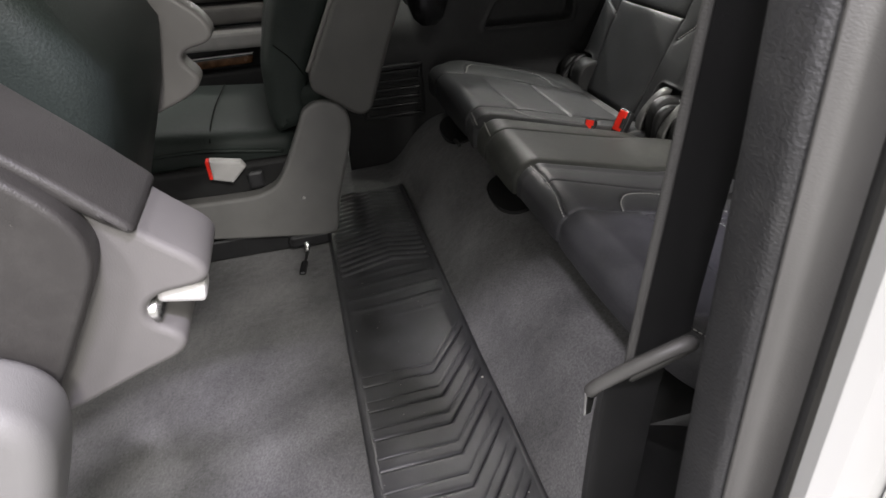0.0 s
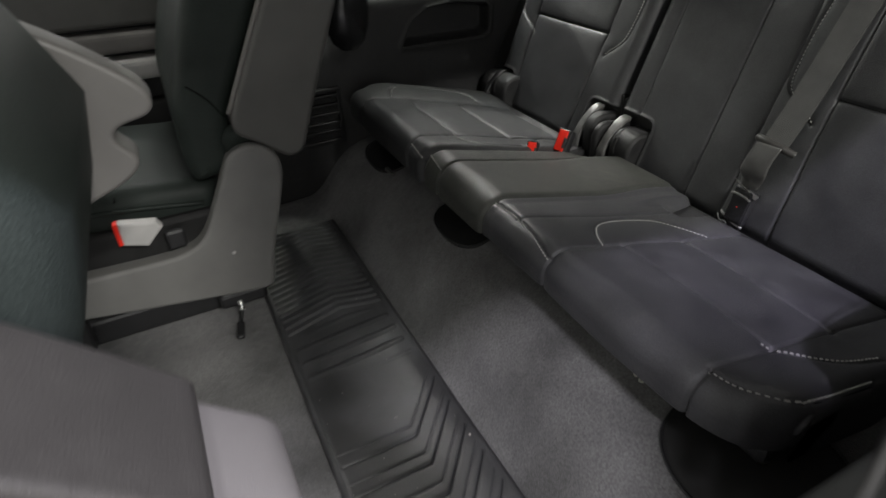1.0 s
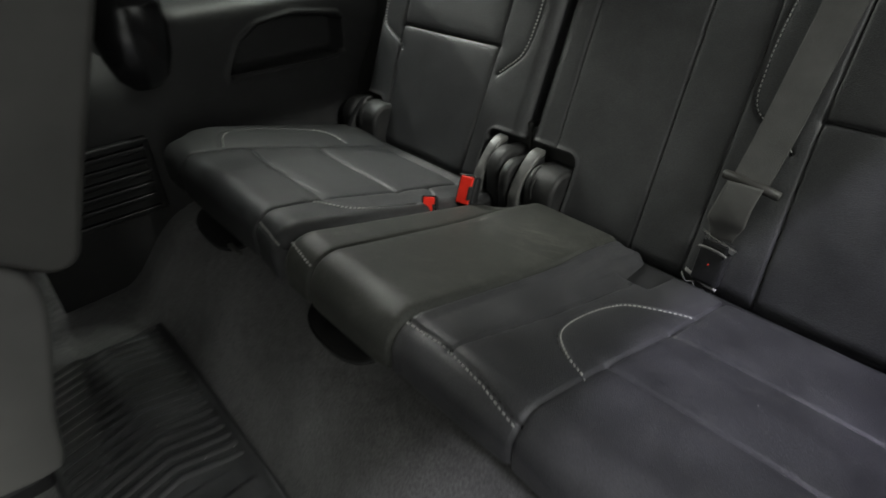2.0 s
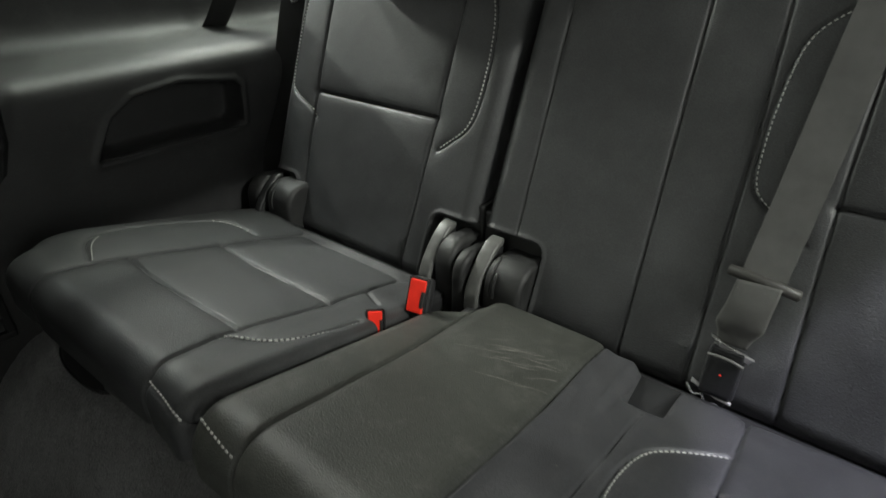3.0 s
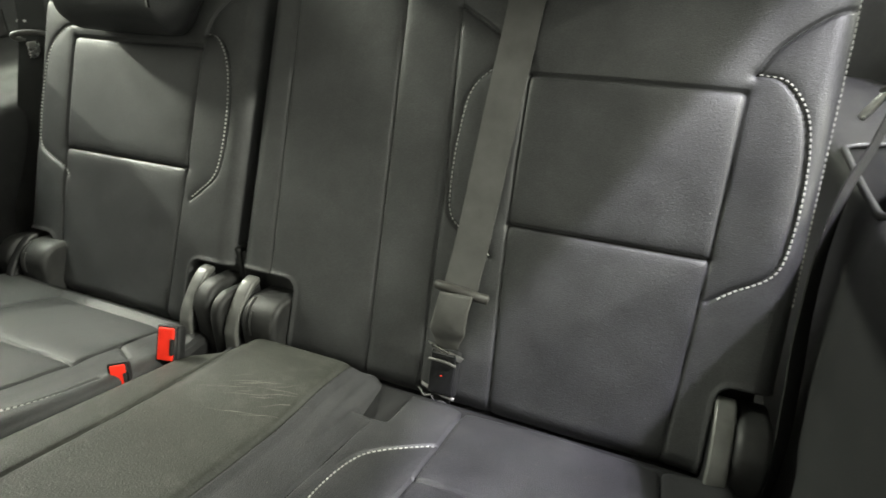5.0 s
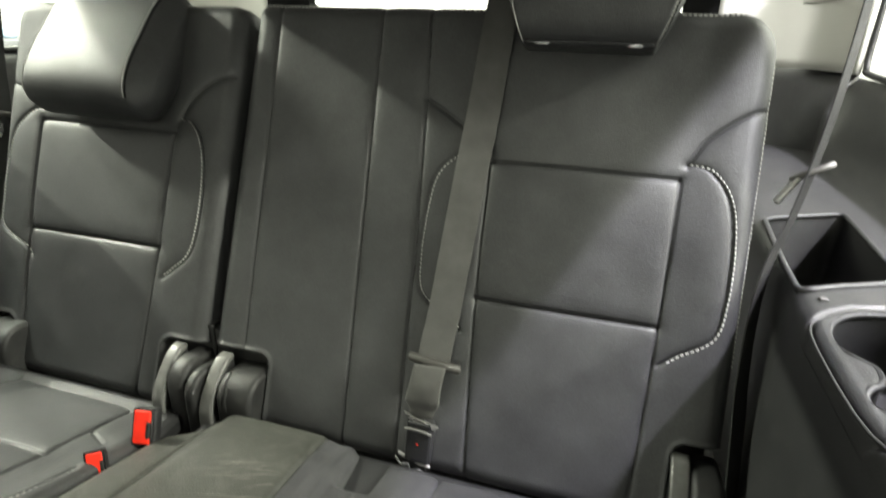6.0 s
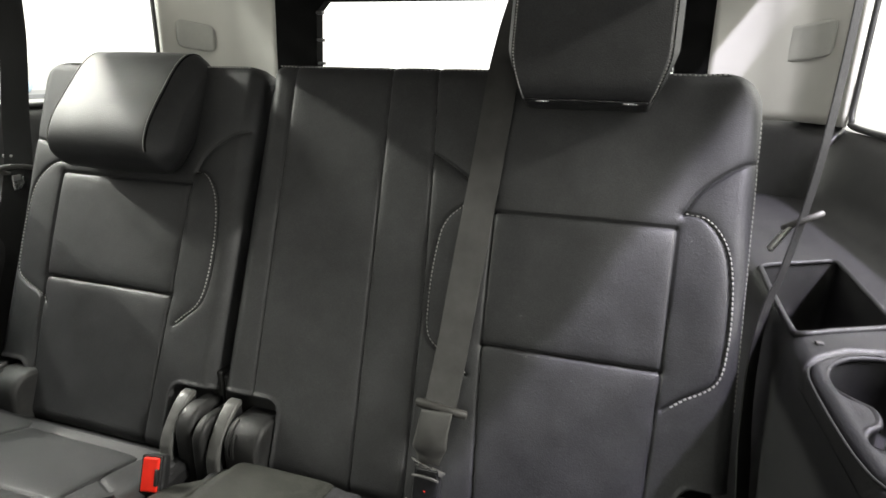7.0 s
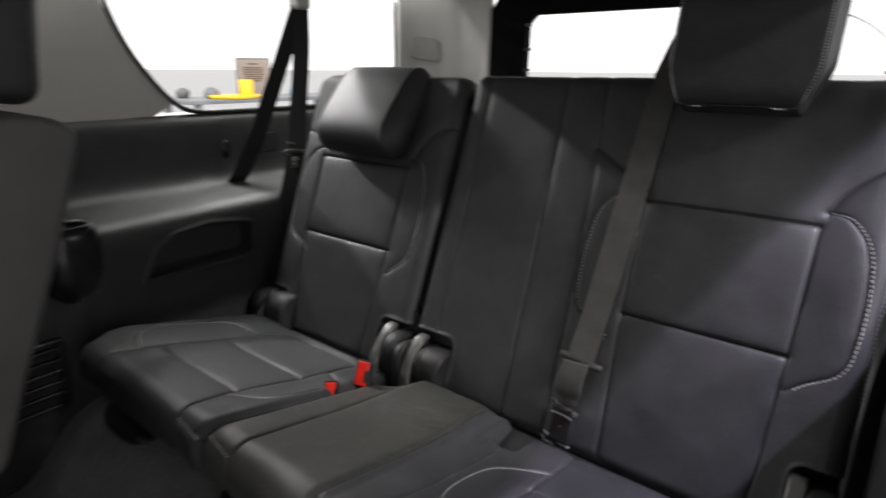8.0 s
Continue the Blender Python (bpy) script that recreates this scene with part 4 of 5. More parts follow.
CUSH_B = [
    ([(0.478, -0.125), (0.476, -0.02), (0.470, s_of(-0.35)), (0.462, s_of(-0.20)), (0.455, s_of(-0.13))], 0.0035, 0.0026),
    ([(0.640, -0.125), (0.641, -0.03), (0.641, s_of(-0.37)), (0.638, s_of(-0.09))], 0.004, 0.0026),
    ([(0.705, -0.02), (0.718, s_of(-0.38)), (0.722, s_of(-0.20))], 0.0028, 0.0024),
    ([(0.815, -0.125), (0.814, -0.03), (0.814, s_of(-0.40)), (0.820, s_of(-0.27)), (0.822, s_of(-0.09))], 0.004, 0.0026),
    ([(1.088, -0.125), (1.086, -0.03), (1.080, s_of(-0.40)), (1.078, s_of(-0.27)), (1.076, s_of(-0.09))], 0.004, 0.0026),
    (yline((0.815, -0.402), (0.95, -0.405), (1.08, -0.402)), 0.0045, 0.003),
    (yline((0.820, -0.272), (0.95, -0.275), (1.078, -0.272)), 0.0045, 0.003),
    (yline((0.822, -0.112), (0.95, -0.112), (1.076, -0.112)), 0.0045, 0.003),
    (yline((0.811, -0.440), (0.775, -0.425), (0.745, -0.395), (0.736, -0.345), (0.741, -0.285), (0.760, -0.250), (0.816, -0.205)), 0.0032, 0.0024),
    (yline((1.072, -0.411), (1.106, -0.380), (1.132, -0.340), (1.144, -0.277)), 0.0032, 0.0024),
    ([(0.643, -0.018), (0.70, -0.014), (0.76, -0.022), (0.814, -0.036)], 0.0032, 0.0024),
    ([(1.084, -0.012), (1.12, -0.016), (1.150, -0.015), (1.159, -0.010), (1.162, 0.03), (1.163, 0.18)], 0.0032, 0.0024),
]


def pillow_b(x, s):
    well = step((s - s_of(-0.195)) / 0.012) * step((x - 0.692) / 0.010) * step((0.746 - x) / 0.010)
    mid = 0.008 * step((0.66 - x) / 0.03)
    return mid - 0.034 * well + 0.013 * step((s - 0.22) / 0.14) * step((0.694 - x) / 0.016) * step((x - 0.44) / 0.05) + 0.006 * step((x - 1.10) / 0.05) + 0.004 * np.exp(-(((x - 0.95) / 0.10) ** 2)) - 0.012 * step((0.470 - x) / 0.05) * step((s - 0.30) / 0.05) * 0.5


def bench_at(x, s, d):
    """The bench cushion: as the other, its outer front corner rounded back."""
    p = cushion_at(x, s, d)
    push = 0.075 * np.clip((p[..., 0] - 1.075) / 0.10, 0, 1.2) ** 2 * step((0.2 - np.asarray(s, float)) / 0.2)
    p[..., 1] += push
    p[..., 2] -= 0.25 * push
    return p


cush = upholstery("cushion", bench_at, lambda s: 0.402 + 0.05 * float(step((s - 0.33) / 0.06)), lambda s: 1.168, -0.086, 0.425, CUSH_B, 0.09, LEATHER_WORN, bench, extra=pillow_b, front_round=False, round_r=0.024)
# the dust lies on the middle place, up to its seam; beyond it violet light is put into the colour
cush.data.materials.append(LEATHER_SEAT)
for f in cush.data.polygons:
    f.material_index = int(f.center.x > 0.641)
stitching("stitching", bench_at, [shift(CUSH_B[8][0], 0.004), shift(CUSH_B[9][0], -0.004), shift(CUSH_B[10][0], 0, -0.004), shift(CUSH_B[11][0], 0, -0.004), [(0.415, -0.030), (0.474, -0.038)]], CUSH_B, cush, pillow_b)


def on_bench(x, y, off=0.0006):
    s = np.array([s_of(y)])
    return bench_at(np.array([x]), s, relief(np.array([x]), s, CUSH_B, pillow_b) + off)[0]


# scratches and crumbs on the worn middle place
sv, sf = [], []
for k in range(16):
    x, y, a, l = random.uniform(0.50, 0.60), random.uniform(-0.30, -0.22), radians(random.gauss(28, 9)), random.uniform(0.02, 0.07)
    for j in range(8):
        p, q = [on_bench(x + math.cos(a) * l * f + 0.002 * math.sin(9 * f + k), y + math.sin(a) * l * f) for f in (j / 8, (j + 1) / 8)]
        w = 0.00045 * (1 - abs(j - 3.5) / 4.5) + 0.0001
        o = len(sv)
        sv += [p + (0, -w, 0), p + (0, w, 0), q + (0, w, 0), q + (0, -w, 0)]
        sf.append((o, o + 1, o + 2, o + 3))
for k in range(40):
    x, y, r = random.uniform(0.43, 1.10), random.uniform(-0.48, -0.15), random.uniform(0.0004, 0.0011)
    p = on_bench(x, y, 0.0008)
    o = len(sv)
    sv += [p + (r, 0, 0), p + (-r, r, 0), p + (-r * 0.5, -r, 0.0004)]
    sf.append((o, o + 1, o + 2))
st = put("wear", sv, sf, SCUFF, cush, "fine pale scratches and crumbs", smooth=False)
st["kind"] = "stuff"
part("well_lining", box(0.700, 0.738, -0.185, -0.110, 0.202, 0.2165, 0.003), WEBBING, bench, "scrap of carpet in the belt well")
part("cushion_pan", box(0.42, 1.15, -0.47, -0.10, 0.185, 0.222, 0.012), BLACK_PLASTIC, bench)
headrest(bench, (0.943, 0.148, 0.906), radians(-14), 0.235, 0.222, 0.104, "black leather headrest raised upright", inset=0.90, chamfer=0.20, edge=True)


# hinges of the backrests: rounded black covers and worn grey levers
def hinge(parent, x0, x1, y, z, r, slot=False, mat=HINGE):
    """A rounded hinge cover: domed top running forward and down, its rims rolled over."""
    out = [(y + 0.05, z - 0.11), (y - r, z - 0.11)] + [(y - r * math.cos(a), z + r * 0.98 * math.sin(a)) for a in np.linspace(0, math.pi * 0.60, 16)] + [(y + 0.05, z + r * 0.80)]
    ob = part("hinge_cover", rounded(soften(out, 110, 3), x0, x1, min(0.009, (x1 - x0) * 0.36), 6), mat, parent)
    if slot:
        line = [(y - (r + 0.0006) * math.cos(a), z + r * 0.98 * math.sin(a)) for a in np.linspace(-0.25, 0.75, 12)]
        put("slot", *tube([(x0 + 0.020, p[0], p[1]) for p in line], 0.0024, 8), SEAL, ob)
        ridge = [(y - (r - 0.0005) * math.cos(a), z + r * 0.98 * math.sin(a)) for a in np.linspace(-0.45, 1.35, 18)]
        put("ridge", *tube([(x0 + 0.012, p[0], p[1]) for p in ridge], 0.0022, 8), mat, ob)
    return ob


def lever(parent, x0, x1, y, z, tall, mat=GREY_METAL):
    """A recliner lever: a bent strap that rises from the hinge and leans back at its top."""
    bar = [(y + 0.014, z + 0.003), (y - 0.004, z + 0.001), (y - 0.020, z - 0.010), (y - 0.036, z - 0.026), (y - 0.052, z - 0.046), (y - 0.061, z - 0.066), (y - 0.063, z - 0.098), (y - 0.055, z - 0.098), (y - 0.052, z - 0.068), (y - 0.044, z - 0.050), (y - 0.026, z - 0.029), (y - 0.002, z - 0.011), (y + 0.014, z - 0.008)]
    arm = [(y + 0.012, z - 0.009), (y - 0.003, z - 0.012), (y - 0.027, z - 0.030), (y - 0.045, z - 0.051), (y - 0.055, z - 0.066), (y - 0.058, z - 0.080), (y - 0.058, z - tall - 0.02), (y + 0.012, z - tall - 0.02)]
    part("lever_arm", prism(arm, "x", x0 + 0.001, x1 - 0.001, 0.002, 2), BLACK_PLASTIC, parent)
    return part("hinge_lever", rounded(soften(bar, 90, 2), x0, x1, 0.004, 5), mat, parent, "worn grey recliner lever")


# black boxes added behind the hinges stand in for the hollow's shade
part("hinge_shade_filler", box(0.30, 0.389, -0.03, 0.03, 0.18, 0.345, 0.004), SEAL, seat)
part("hinge_shade_filler", box(0.391, 0.52, -0.03, 0.03, 0.18, 0.340, 0.004), SEAL, bench)
lever(seat, 0.329, 0.352, -0.064, 0.314, 0.105)
hinge(seat, 0.3525, 0.386, -0.075, 0.268, 0.040)
hinge(bench, 0.390, 0.412, -0.085, 0.262, 0.036)
lever(bench, 0.416, 0.440, -0.060, 0.310, 0.105)
hinge(bench, 0.441, 0.505, -0.068, 0.255, 0.042, slot=True)
hinge(seat, -0.125, -0.085, -0.080, 0.255, 0.040)
lever(seat, -0.083, -0.066, -0.078, 0.298, 0.075, BLACK_PLASTIC)
hinge(seat, -0.064, 0.004, -0.078, 0.258, 0.040, slot=True)
lever(bench, 1.122, 1.146, -0.062, 0.305, 0.10)
hinge(bench, 1.147, 1.185, -0.075, 0.262, 0.040)


# ---- belts and buckles ----
def buckle(name, at, tilt, yaw, label, red=True, scale=1.0):
    turn = Matrix.Translation(at) @ Matrix.Rotation(radians(yaw), 4, "Z") @ Matrix.Rotation(radians(tilt), 4, "X") @ Matrix.Scale(scale, 4)
    h = holder(name, at, label, "seat belt buckle", "belt buckles")

    def add(pname, bm, mat, lab=""):
        bmesh.ops.transform(bm, matrix=turn, verts=bm.verts)
        return part(pname, bm, mat, h, lab)

    add("housing", box(-0.021, 0.021, -0.011, 0.013, -0.035, 0.032, 0.007, 4), BLACK_PLASTIC)
    add("rim", box(-0.0185, 0.0185, -0.0135, -0.006, -0.030, 0.0335, 0.003, 3), BLACK_GLOSS, "glossy black rim")
    if red:
        add("button", box(-0.0145, 0.0145, -0.0165, -0.006, -0.026, 0.030, 0.003, 3), RED, "bright red release button")
        add("mark", box(0.0085, 0.0148, -0.0178, -0.010, -0.016, 0.012, 0.0012, 1), SEAL, "black slot")
    add("stem", box(-0.013, 0.013, -0.004, 0.006, -0.085, -0.03, 0.003, 2), BLACK_PLASTIC)
    return h


buckle("belt_buckle", (0.396, -0.200, 0.270), -24, 12, "seat belt buckle with a red button between the seats", scale=0.86)
buckle("belt_buckle", (0.381, -0.276, 0.260), -22, 42, "small seat belt buckle with a red button, half sunken", scale=0.66)

# middle belt, buckled, in front of the bench's back
def on_back(x, z, off=0.012):
    return back_at(np.array(x), np.array(h_of(z)), np.array(off))


belt = holder("seat_belt", (0.78, -0.05, 0.2), "black webbing seat belt buckled in before the bench back", "seat belt", "seat belts")
line = curve([on_back(0.7855, 0.364, 0.021), on_back(0.787, 0.39, 0.018), on_back(0.791, 0.45, 0.014), on_back(0.800, 0.60, 0.014), on_back(0.808, 0.72, 0.013), on_back(0.813, 0.832, 0.010), (0.812, 0.195, 0.880), (0.803, 0.30, 0.940), (0.785, 0.50, 1.03), (0.77, 0.68, 1.12)], 60)
strap("webbing", line, (1, 0.1, 0.12), 0.048, belt)
ends = curve([(0.785, -0.060, 0.372), (0.783, -0.072, 0.350), (0.780, -0.076, 0.326), (0.778, -0.070, 0.306), (0.777, -0.072, 0.290)], 24)
half = np.interp(np.linspace(0, 1, 24), [0, 0.30, 0.55, 0.80, 1], [0.0235, 0.0230, 0.0250, 0.0185, 0.0165])
rows = [[(p[0] + h * f, p[1] - 0.009 * (1 - f * f) * k * (1 - k) * 3, p[2] + 0.06 * h * f) for f in np.linspace(-1, 1, 15)] for p, h, k in zip(ends, half, np.linspace(0, 1, 24))]
loop = put("folded_webbing", *sheet(None, rows), WEBBING, belt, "folded and stitched end of the strap")
loop.modifiers.new("thickness", "SOLIDIFY").thickness = 0.003
sv, sf = [], []
for k in range(90):
    x, u = 0.764 + random.random() * 0.040, random.random()
    y, z = -0.0655 - 0.004 * u, 0.366 - 0.040 * u
    o = len(sv)
    sv += [(x, y - 0.003, z), (x + 0.0012, y - 0.0034, z + 0.0006), (x + 0.0005, y - 0.0032, z + 0.0014)]
    sf.append((o, o + 1, o + 2))
st = put("stitching", sv, sf, SCUFF, belt, "frayed pale stitching", smooth=False)
st["kind"] = "stuff"
tongue_mid = on_back(0.786, 0.372, 0.022)
put("tongue", *tube(curve([(0.750, tongue_mid[1] + 0.001, 0.372), (0.768, tongue_mid[1] - 0.006, 0.3745), (0.788, tongue_mid[1] - 0.008, 0.373), (0.808, tongue_mid[1] - 0.006, 0.3695), (0.824, tongue_mid[1] + 0.001, 0.364)], 24), 0.0068, 12), DARK_COVER, belt, "grey plastic belt tongue")
part("tongue_plate", prism([(0.753, 0.300), (0.768, 0.294), (0.790, 0.288), (0.806, 0.284), (0.801, 0.276), (0.778, 0.282), (0.760, 0.289)], "y", -0.082, -0.078, 0.001, 1), STEEL, belt, "bare steel tongue plate")
low = buckle("belt_buckle", (0.777, -0.078, 0.252), -14, 0, "black seat belt buckle standing in the seat well", red=False)
part("red_dot", box(0.7757, 0.7783, -0.0925, -0.089, 0.2527, 0.2553, 0.0008, 1), RED, low, "small red mark")
put("top_rim", *tube(curve([(0.757, -0.088, 0.276), (0.768, -0.0905, 0.279), (0.786, -0.0905, 0.278), (0.797, -0.088, 0.273)], 14), 0.0022, 8), TRIM_GREY, low, "paler rolled top edge")
part("rim_mark", prism([(0.748, 0.236), (0.756, 0.232), (0.782, 0.222), (0.798, 0.220), (0.797, 0.216), (0.780, 0.218), (0.756, 0.227), (0.748, 0.230)], "y", -0.094, -0.090, 0.001, 1), PALE_PLASTIC, low, "torn white paper tag")
put("frayed_edge", *tube(curve([(0.744, -0.094, 0.226), (0.754, -0.098, 0.217), (0.764, -0.096, 0.219), (0.770, -0.099, 0.211), (0.782, -0.097, 0.213), (0.792, -0.098, 0.205)], 22), 0.0016, 6), GREY_METAL, low, "frayed pale edge")


def ring(name, mid, half, rise, mat, parent, r=0.0055, label=""):
    """The plastic loop of a belt tongue, drawn across the strap."""
    p = [mid + half * math.cos(a) + rise * math.sin(a) for a in np.linspace(0, 2 * math.pi, 28, endpoint=False)]
    return put(name, *tube(p, r, 8, closed=True), mat, parent, label)


# near belt of the bench, hanging along the wall, with its tongue
belt = holder("seat_belt", (1.20, 0.0, 0.2), "black webbing seat belt hanging along the side wall", "seat belt", "seat belts")
line = curve([(1.262, 0.150, 1.12), (1.258, 0.128, 0.90), (1.250, 0.108, 0.77), (1.241, 0.098, 0.68), (1.227, 0.085, 0.60), (1.209, 0.062, 0.545), (1.201, 0.040, 0.48), (1.1985, 0.005, 0.40), (1.1975, -0.040, 0.335), (1.1975, -0.08, 0.26), (1.1975, -0.09, 0.17)], 60)
strap("webbing", line, (0.46, 0.888, 0.0), 0.047, belt, WEB_DARK)
ring("tongue", np.array([1.240, 0.098, 0.665]), np.array([0.018, -0.007, 0.013]), np.array([0.003, 0.014, -0.003]), TRIM_GREY, belt, 0.0042, "grey plastic belt tongue")
part("tongue_plate", box(1.214, 1.220, 0.088, 0.104, 0.618, 0.662, 0.002, 1, Matrix.Rotation(radians(28), 3, "Y").to_4x4()), STEEL, belt, "bare steel tongue plate")

# far belts: two straps from one anchor above the far window
belt = holder("seat_belt", (-0.16, 0.0, 0.2), "black webbing seat belt hanging beside the single rear seat", "seat belt", "seat belts")
part("anchor", box(-0.285, -0.235, 0.195, 0.245, 1.02, 1.075, 0.012, 3), PILLAR, belt, "pale grey anchor cover")
line = curve([(-0.26, 0.222, 1.03), (-0.235, 0.195, 0.90), (-0.20, 0.142, 0.74), (-0.17, 0.105, 0.64), (-0.155, 0.065, 0.55), (-0.145, 0.015, 0.42), (-0.135, -0.03, 0.31), (-0.13, -0.06, 0.19)], 44)
strap("webbing", line, (0.55, 0.8, 0.0), 0.047, belt, WEB_DARK)
line = curve([(-0.26, 0.218, 1.03), (-0.275, 0.165, 0.90), (-0.305, 0.085, 0.70), (-0.328, 0.035, 0.585), (-0.352, 0.01, 0.535), (-0.385, -0.01, 0.51)], 36)
strap("retractor_webbing", line, (0.3, 1, 0.2), 0.047, belt, WEB_DARK)
ring("tongue", np.array([-0.168, 0.10, 0.632]), np.array([-0.012, -0.030, 0.004]), np.array([0.006, 0.0, 0.008]), TRIM_GREY, belt, 0.005, "grey plastic belt tongue")
part("tongue_plate", box(-0.160, -0.156, 0.078, 0.102, 0.595, 0.625, 0.002, 1), STEEL, belt, "bare steel tongue plate")
part("stitch_tab", box(-0.205, -0.18, 0.10, 0.135, 0.655, 0.662, 0.002, 1), PALE_PLASTIC, belt, "pale plastic clip")

# belt of the second row at the doorway pillar
belt = holder("seat_belt", (1.30, -0.74, 0.0), "black webbing seat belt with grey tongue at the doorway pillar", "seat belt", "seat belts")
line = curve([(1.2905, -0.705, 1.12), (1.2895, -0.709, 0.85), (1.2915, -0.715, 0.68), (1.2965, -0.723, 0.565), (1.3005, -0.727, 0.533)], 40)
strap("webbing", line, (-0.34, 0.95, 0.0), 0.054, belt, WEB_DARK, thick=0.003)
edge = [(p[0] + 0.0092, p[1] - 0.0258, p[2]) for p in line]
# paler webbing along this edge paints in the light that catches it
put("webbing_lit_edge", *tube(edge, 0.0026, 8), WEBBING, belt, "worn ribbed edge of the strap")
sv, sf = [], []
for k, p in enumerate(curve(edge, 320)):
    o = len(sv)
    q = np.array([p[0] + 0.0004, p[1] - 0.0021, p[2]])
    sv += [tuple(q + d) for d in ((-0.0022, 0.0004, 0.0004), (0.0022, 0.0006, 0.0010), (0.0022, 0.0006, 0.0001), (0.0, -0.0008, 0.0005))]
    sf += [(o, o + 1, o + 3), (o + 1, o + 2, o + 3), (o + 2, o, o + 3)]
st = put("edge_ribs", sv, sf, WEBBING, belt, "raised weave along the edge", smooth=False)
st["kind"] = "stuff"
line = curve([(1.304, -0.744, 0.522), (1.307, -0.748, 0.47), (1.312, -0.750, 0.30), (1.316, -0.75, 0.06)], 30)
strap("lower_webbing", line, (-0.2, 0.98, 0.0), 0.046, belt, WEB_DARK, thick=0.004, label="doubled and stitched lower strap")
ring("tongue", np.array([1.311, -0.747, 0.529]), np.array([0.0105, 0.0215, 0.0222]), np.array([-0.0050, 0.0060, -0.0080]), TRIM_GREY, belt, 0.0042, "worn grey plastic belt tongue")
part("tongue_plate", prism([(-0.772, 0.506), (-0.765, 0.509), (-0.7665, 0.488), (-0.771, 0.486)], "x", 1.2995, 1.3015, 0.0006, 1), STEEL, belt, "bare steel tongue plate")
sv, sf = [], []
for k in range(40):
    x, z = 1.296 + random.random() * 0.016, 0.470 + random.random() * 0.030
    y = -0.770 - (x - 1.300) * 0.5 - 0.0035
    o = len(sv)
    sv += [(x, y, z), (x + 0.0022, y - 0.0008, z + 0.0012), (x + 0.001, y - 0.001, z + 0.003)]
    sf.append((o, o + 1, o + 2))
st = put("stitching", sv, sf, THREAD, belt, "pale worn stitching", smooth=False)
st["kind"] = "stuff"


# ---- floor mat ----
mat_thing = holder("floor_mat", (0.55, -0.79, 0.0), "black ribbed rubber floor mat with chevron grooves and lint", "floor mat")
X0, X1, Y0, Y1 = 0.02, 1.16, -0.905, -0.668
nx, ny = 560, 110
mx, my = np.meshgrid(np.linspace(X0, X1, nx), np.linspace(Y0, Y1, ny), indexing="ij")
v = (my - Y0) / (Y1 - Y0)
bent = np.where(v > 0.60, (v - 0.60) * 0.115 / 0.40, 0)
phase = (mx + bent - 0.777) / 0.0605
near = step((mx + bent - 0.735) / 0.01) * step((v - 0.03) / 0.03) * step((0.97 - v) / 0.03)
groove = np.exp(-(((phase - np.round(phase)) * 0.0605 / 0.0028) ** 2)) + 0.55 * np.exp(-(((phase - 0.62 - np.round(phase - 0.62)) * 0.0605 / 0.0022) ** 2))
back_line = mx - 0.064 * np.maximum(0.57 - v, 0) - 0.048 * np.maximum(v - 0.57, 0)
back_phase = (back_line - 0.30) / 0.0225
ribs = (0.5 + 0.5 * np.cos(2 * math.pi * back_phase)) ** 4
far = step((0.405 - back_line) / 0.008) * step((v - 0.04) / 0.03) * step((0.95 - v) / 0.03)
mz = 0.0065 - 0.0034 * groove * near + 0.0050 * ribs * far
waves = step((0.60 - mx) / 0.02) * step((back_line - 0.41) / 0.02) * step((v - 0.06) / 0.04) * step((0.93 - v) / 0.04)
mz = mz + waves * 0.0026 * (0.5 + 0.5 * np.cos(2 * math.pi * (mx + 0.02 * v - 0.44) / 0.042)) ** 6 + 0.0012 * np.exp(-((np.minimum(my - Y0, Y1 - my) - 0.006) / 0.004) ** 2) - 0.006 * step((0.004 - np.minimum(my - Y0, Y1 - my)) / 0.004)
mz = mz + np.array([[0.003 * noise.noise((a * 5, b * 7, 4)) for b in np.linspace(Y0, Y1, ny)] for a in np.linspace(X0, X1, nx)]) + np.vectorize(floor_height)(my)
sheet_v = np.stack([mx, my, mz], -1)
top = put("mat_top", *sheet(None, [[tuple(p) for p in row] for row in sheet_v]), RUBBER, mat_thing)
top.modifiers.new("thickness", "SOLIDIFY").thickness = 0.004
# pale lint at the ends of the chevrons
for x in (0.601, 0.632, *[0.817 + 0.0306 * k for k in range(9)]):
    y = -0.684 + 0.005 * random.random()
    bm = bmesh.new()
    bmesh.ops.create_icosphere(bm, subdivisions=1, radius=random.uniform(0.0020, 0.0032))
    bmesh.ops.scale(bm, vec=(1.3, 1.0, 0.7), verts=bm.verts)
    bmesh.ops.translate(bm, vec=(x + 0.003 * random.random(), y, 0.0115), verts=bm.verts)
    part("crumb", bm, LINT, mat_thing, "pale crumb of lint")
sv, sf = [], []
for k in range(70):
    x, y = random.uniform(0.1, 1.1), random.uniform(-0.90, -0.675)
    r, a = random.uniform(0.0006, 0.0018), random.random() * 6.3
    o = len(sv)
    z = 0.0135
    sv += [(x + r * math.cos(a), y + r * math.sin(a), z), (x - r * math.cos(a), y - r * math.sin(a), z), (x, y + r * 0.6, z + 0.001)]
    sf.append((o, o + 1, o + 2))
st = put("specks", sv, sf, LINT, mat_thing, "small pale crumbs", smooth=False)
st["kind"] = "stuff"

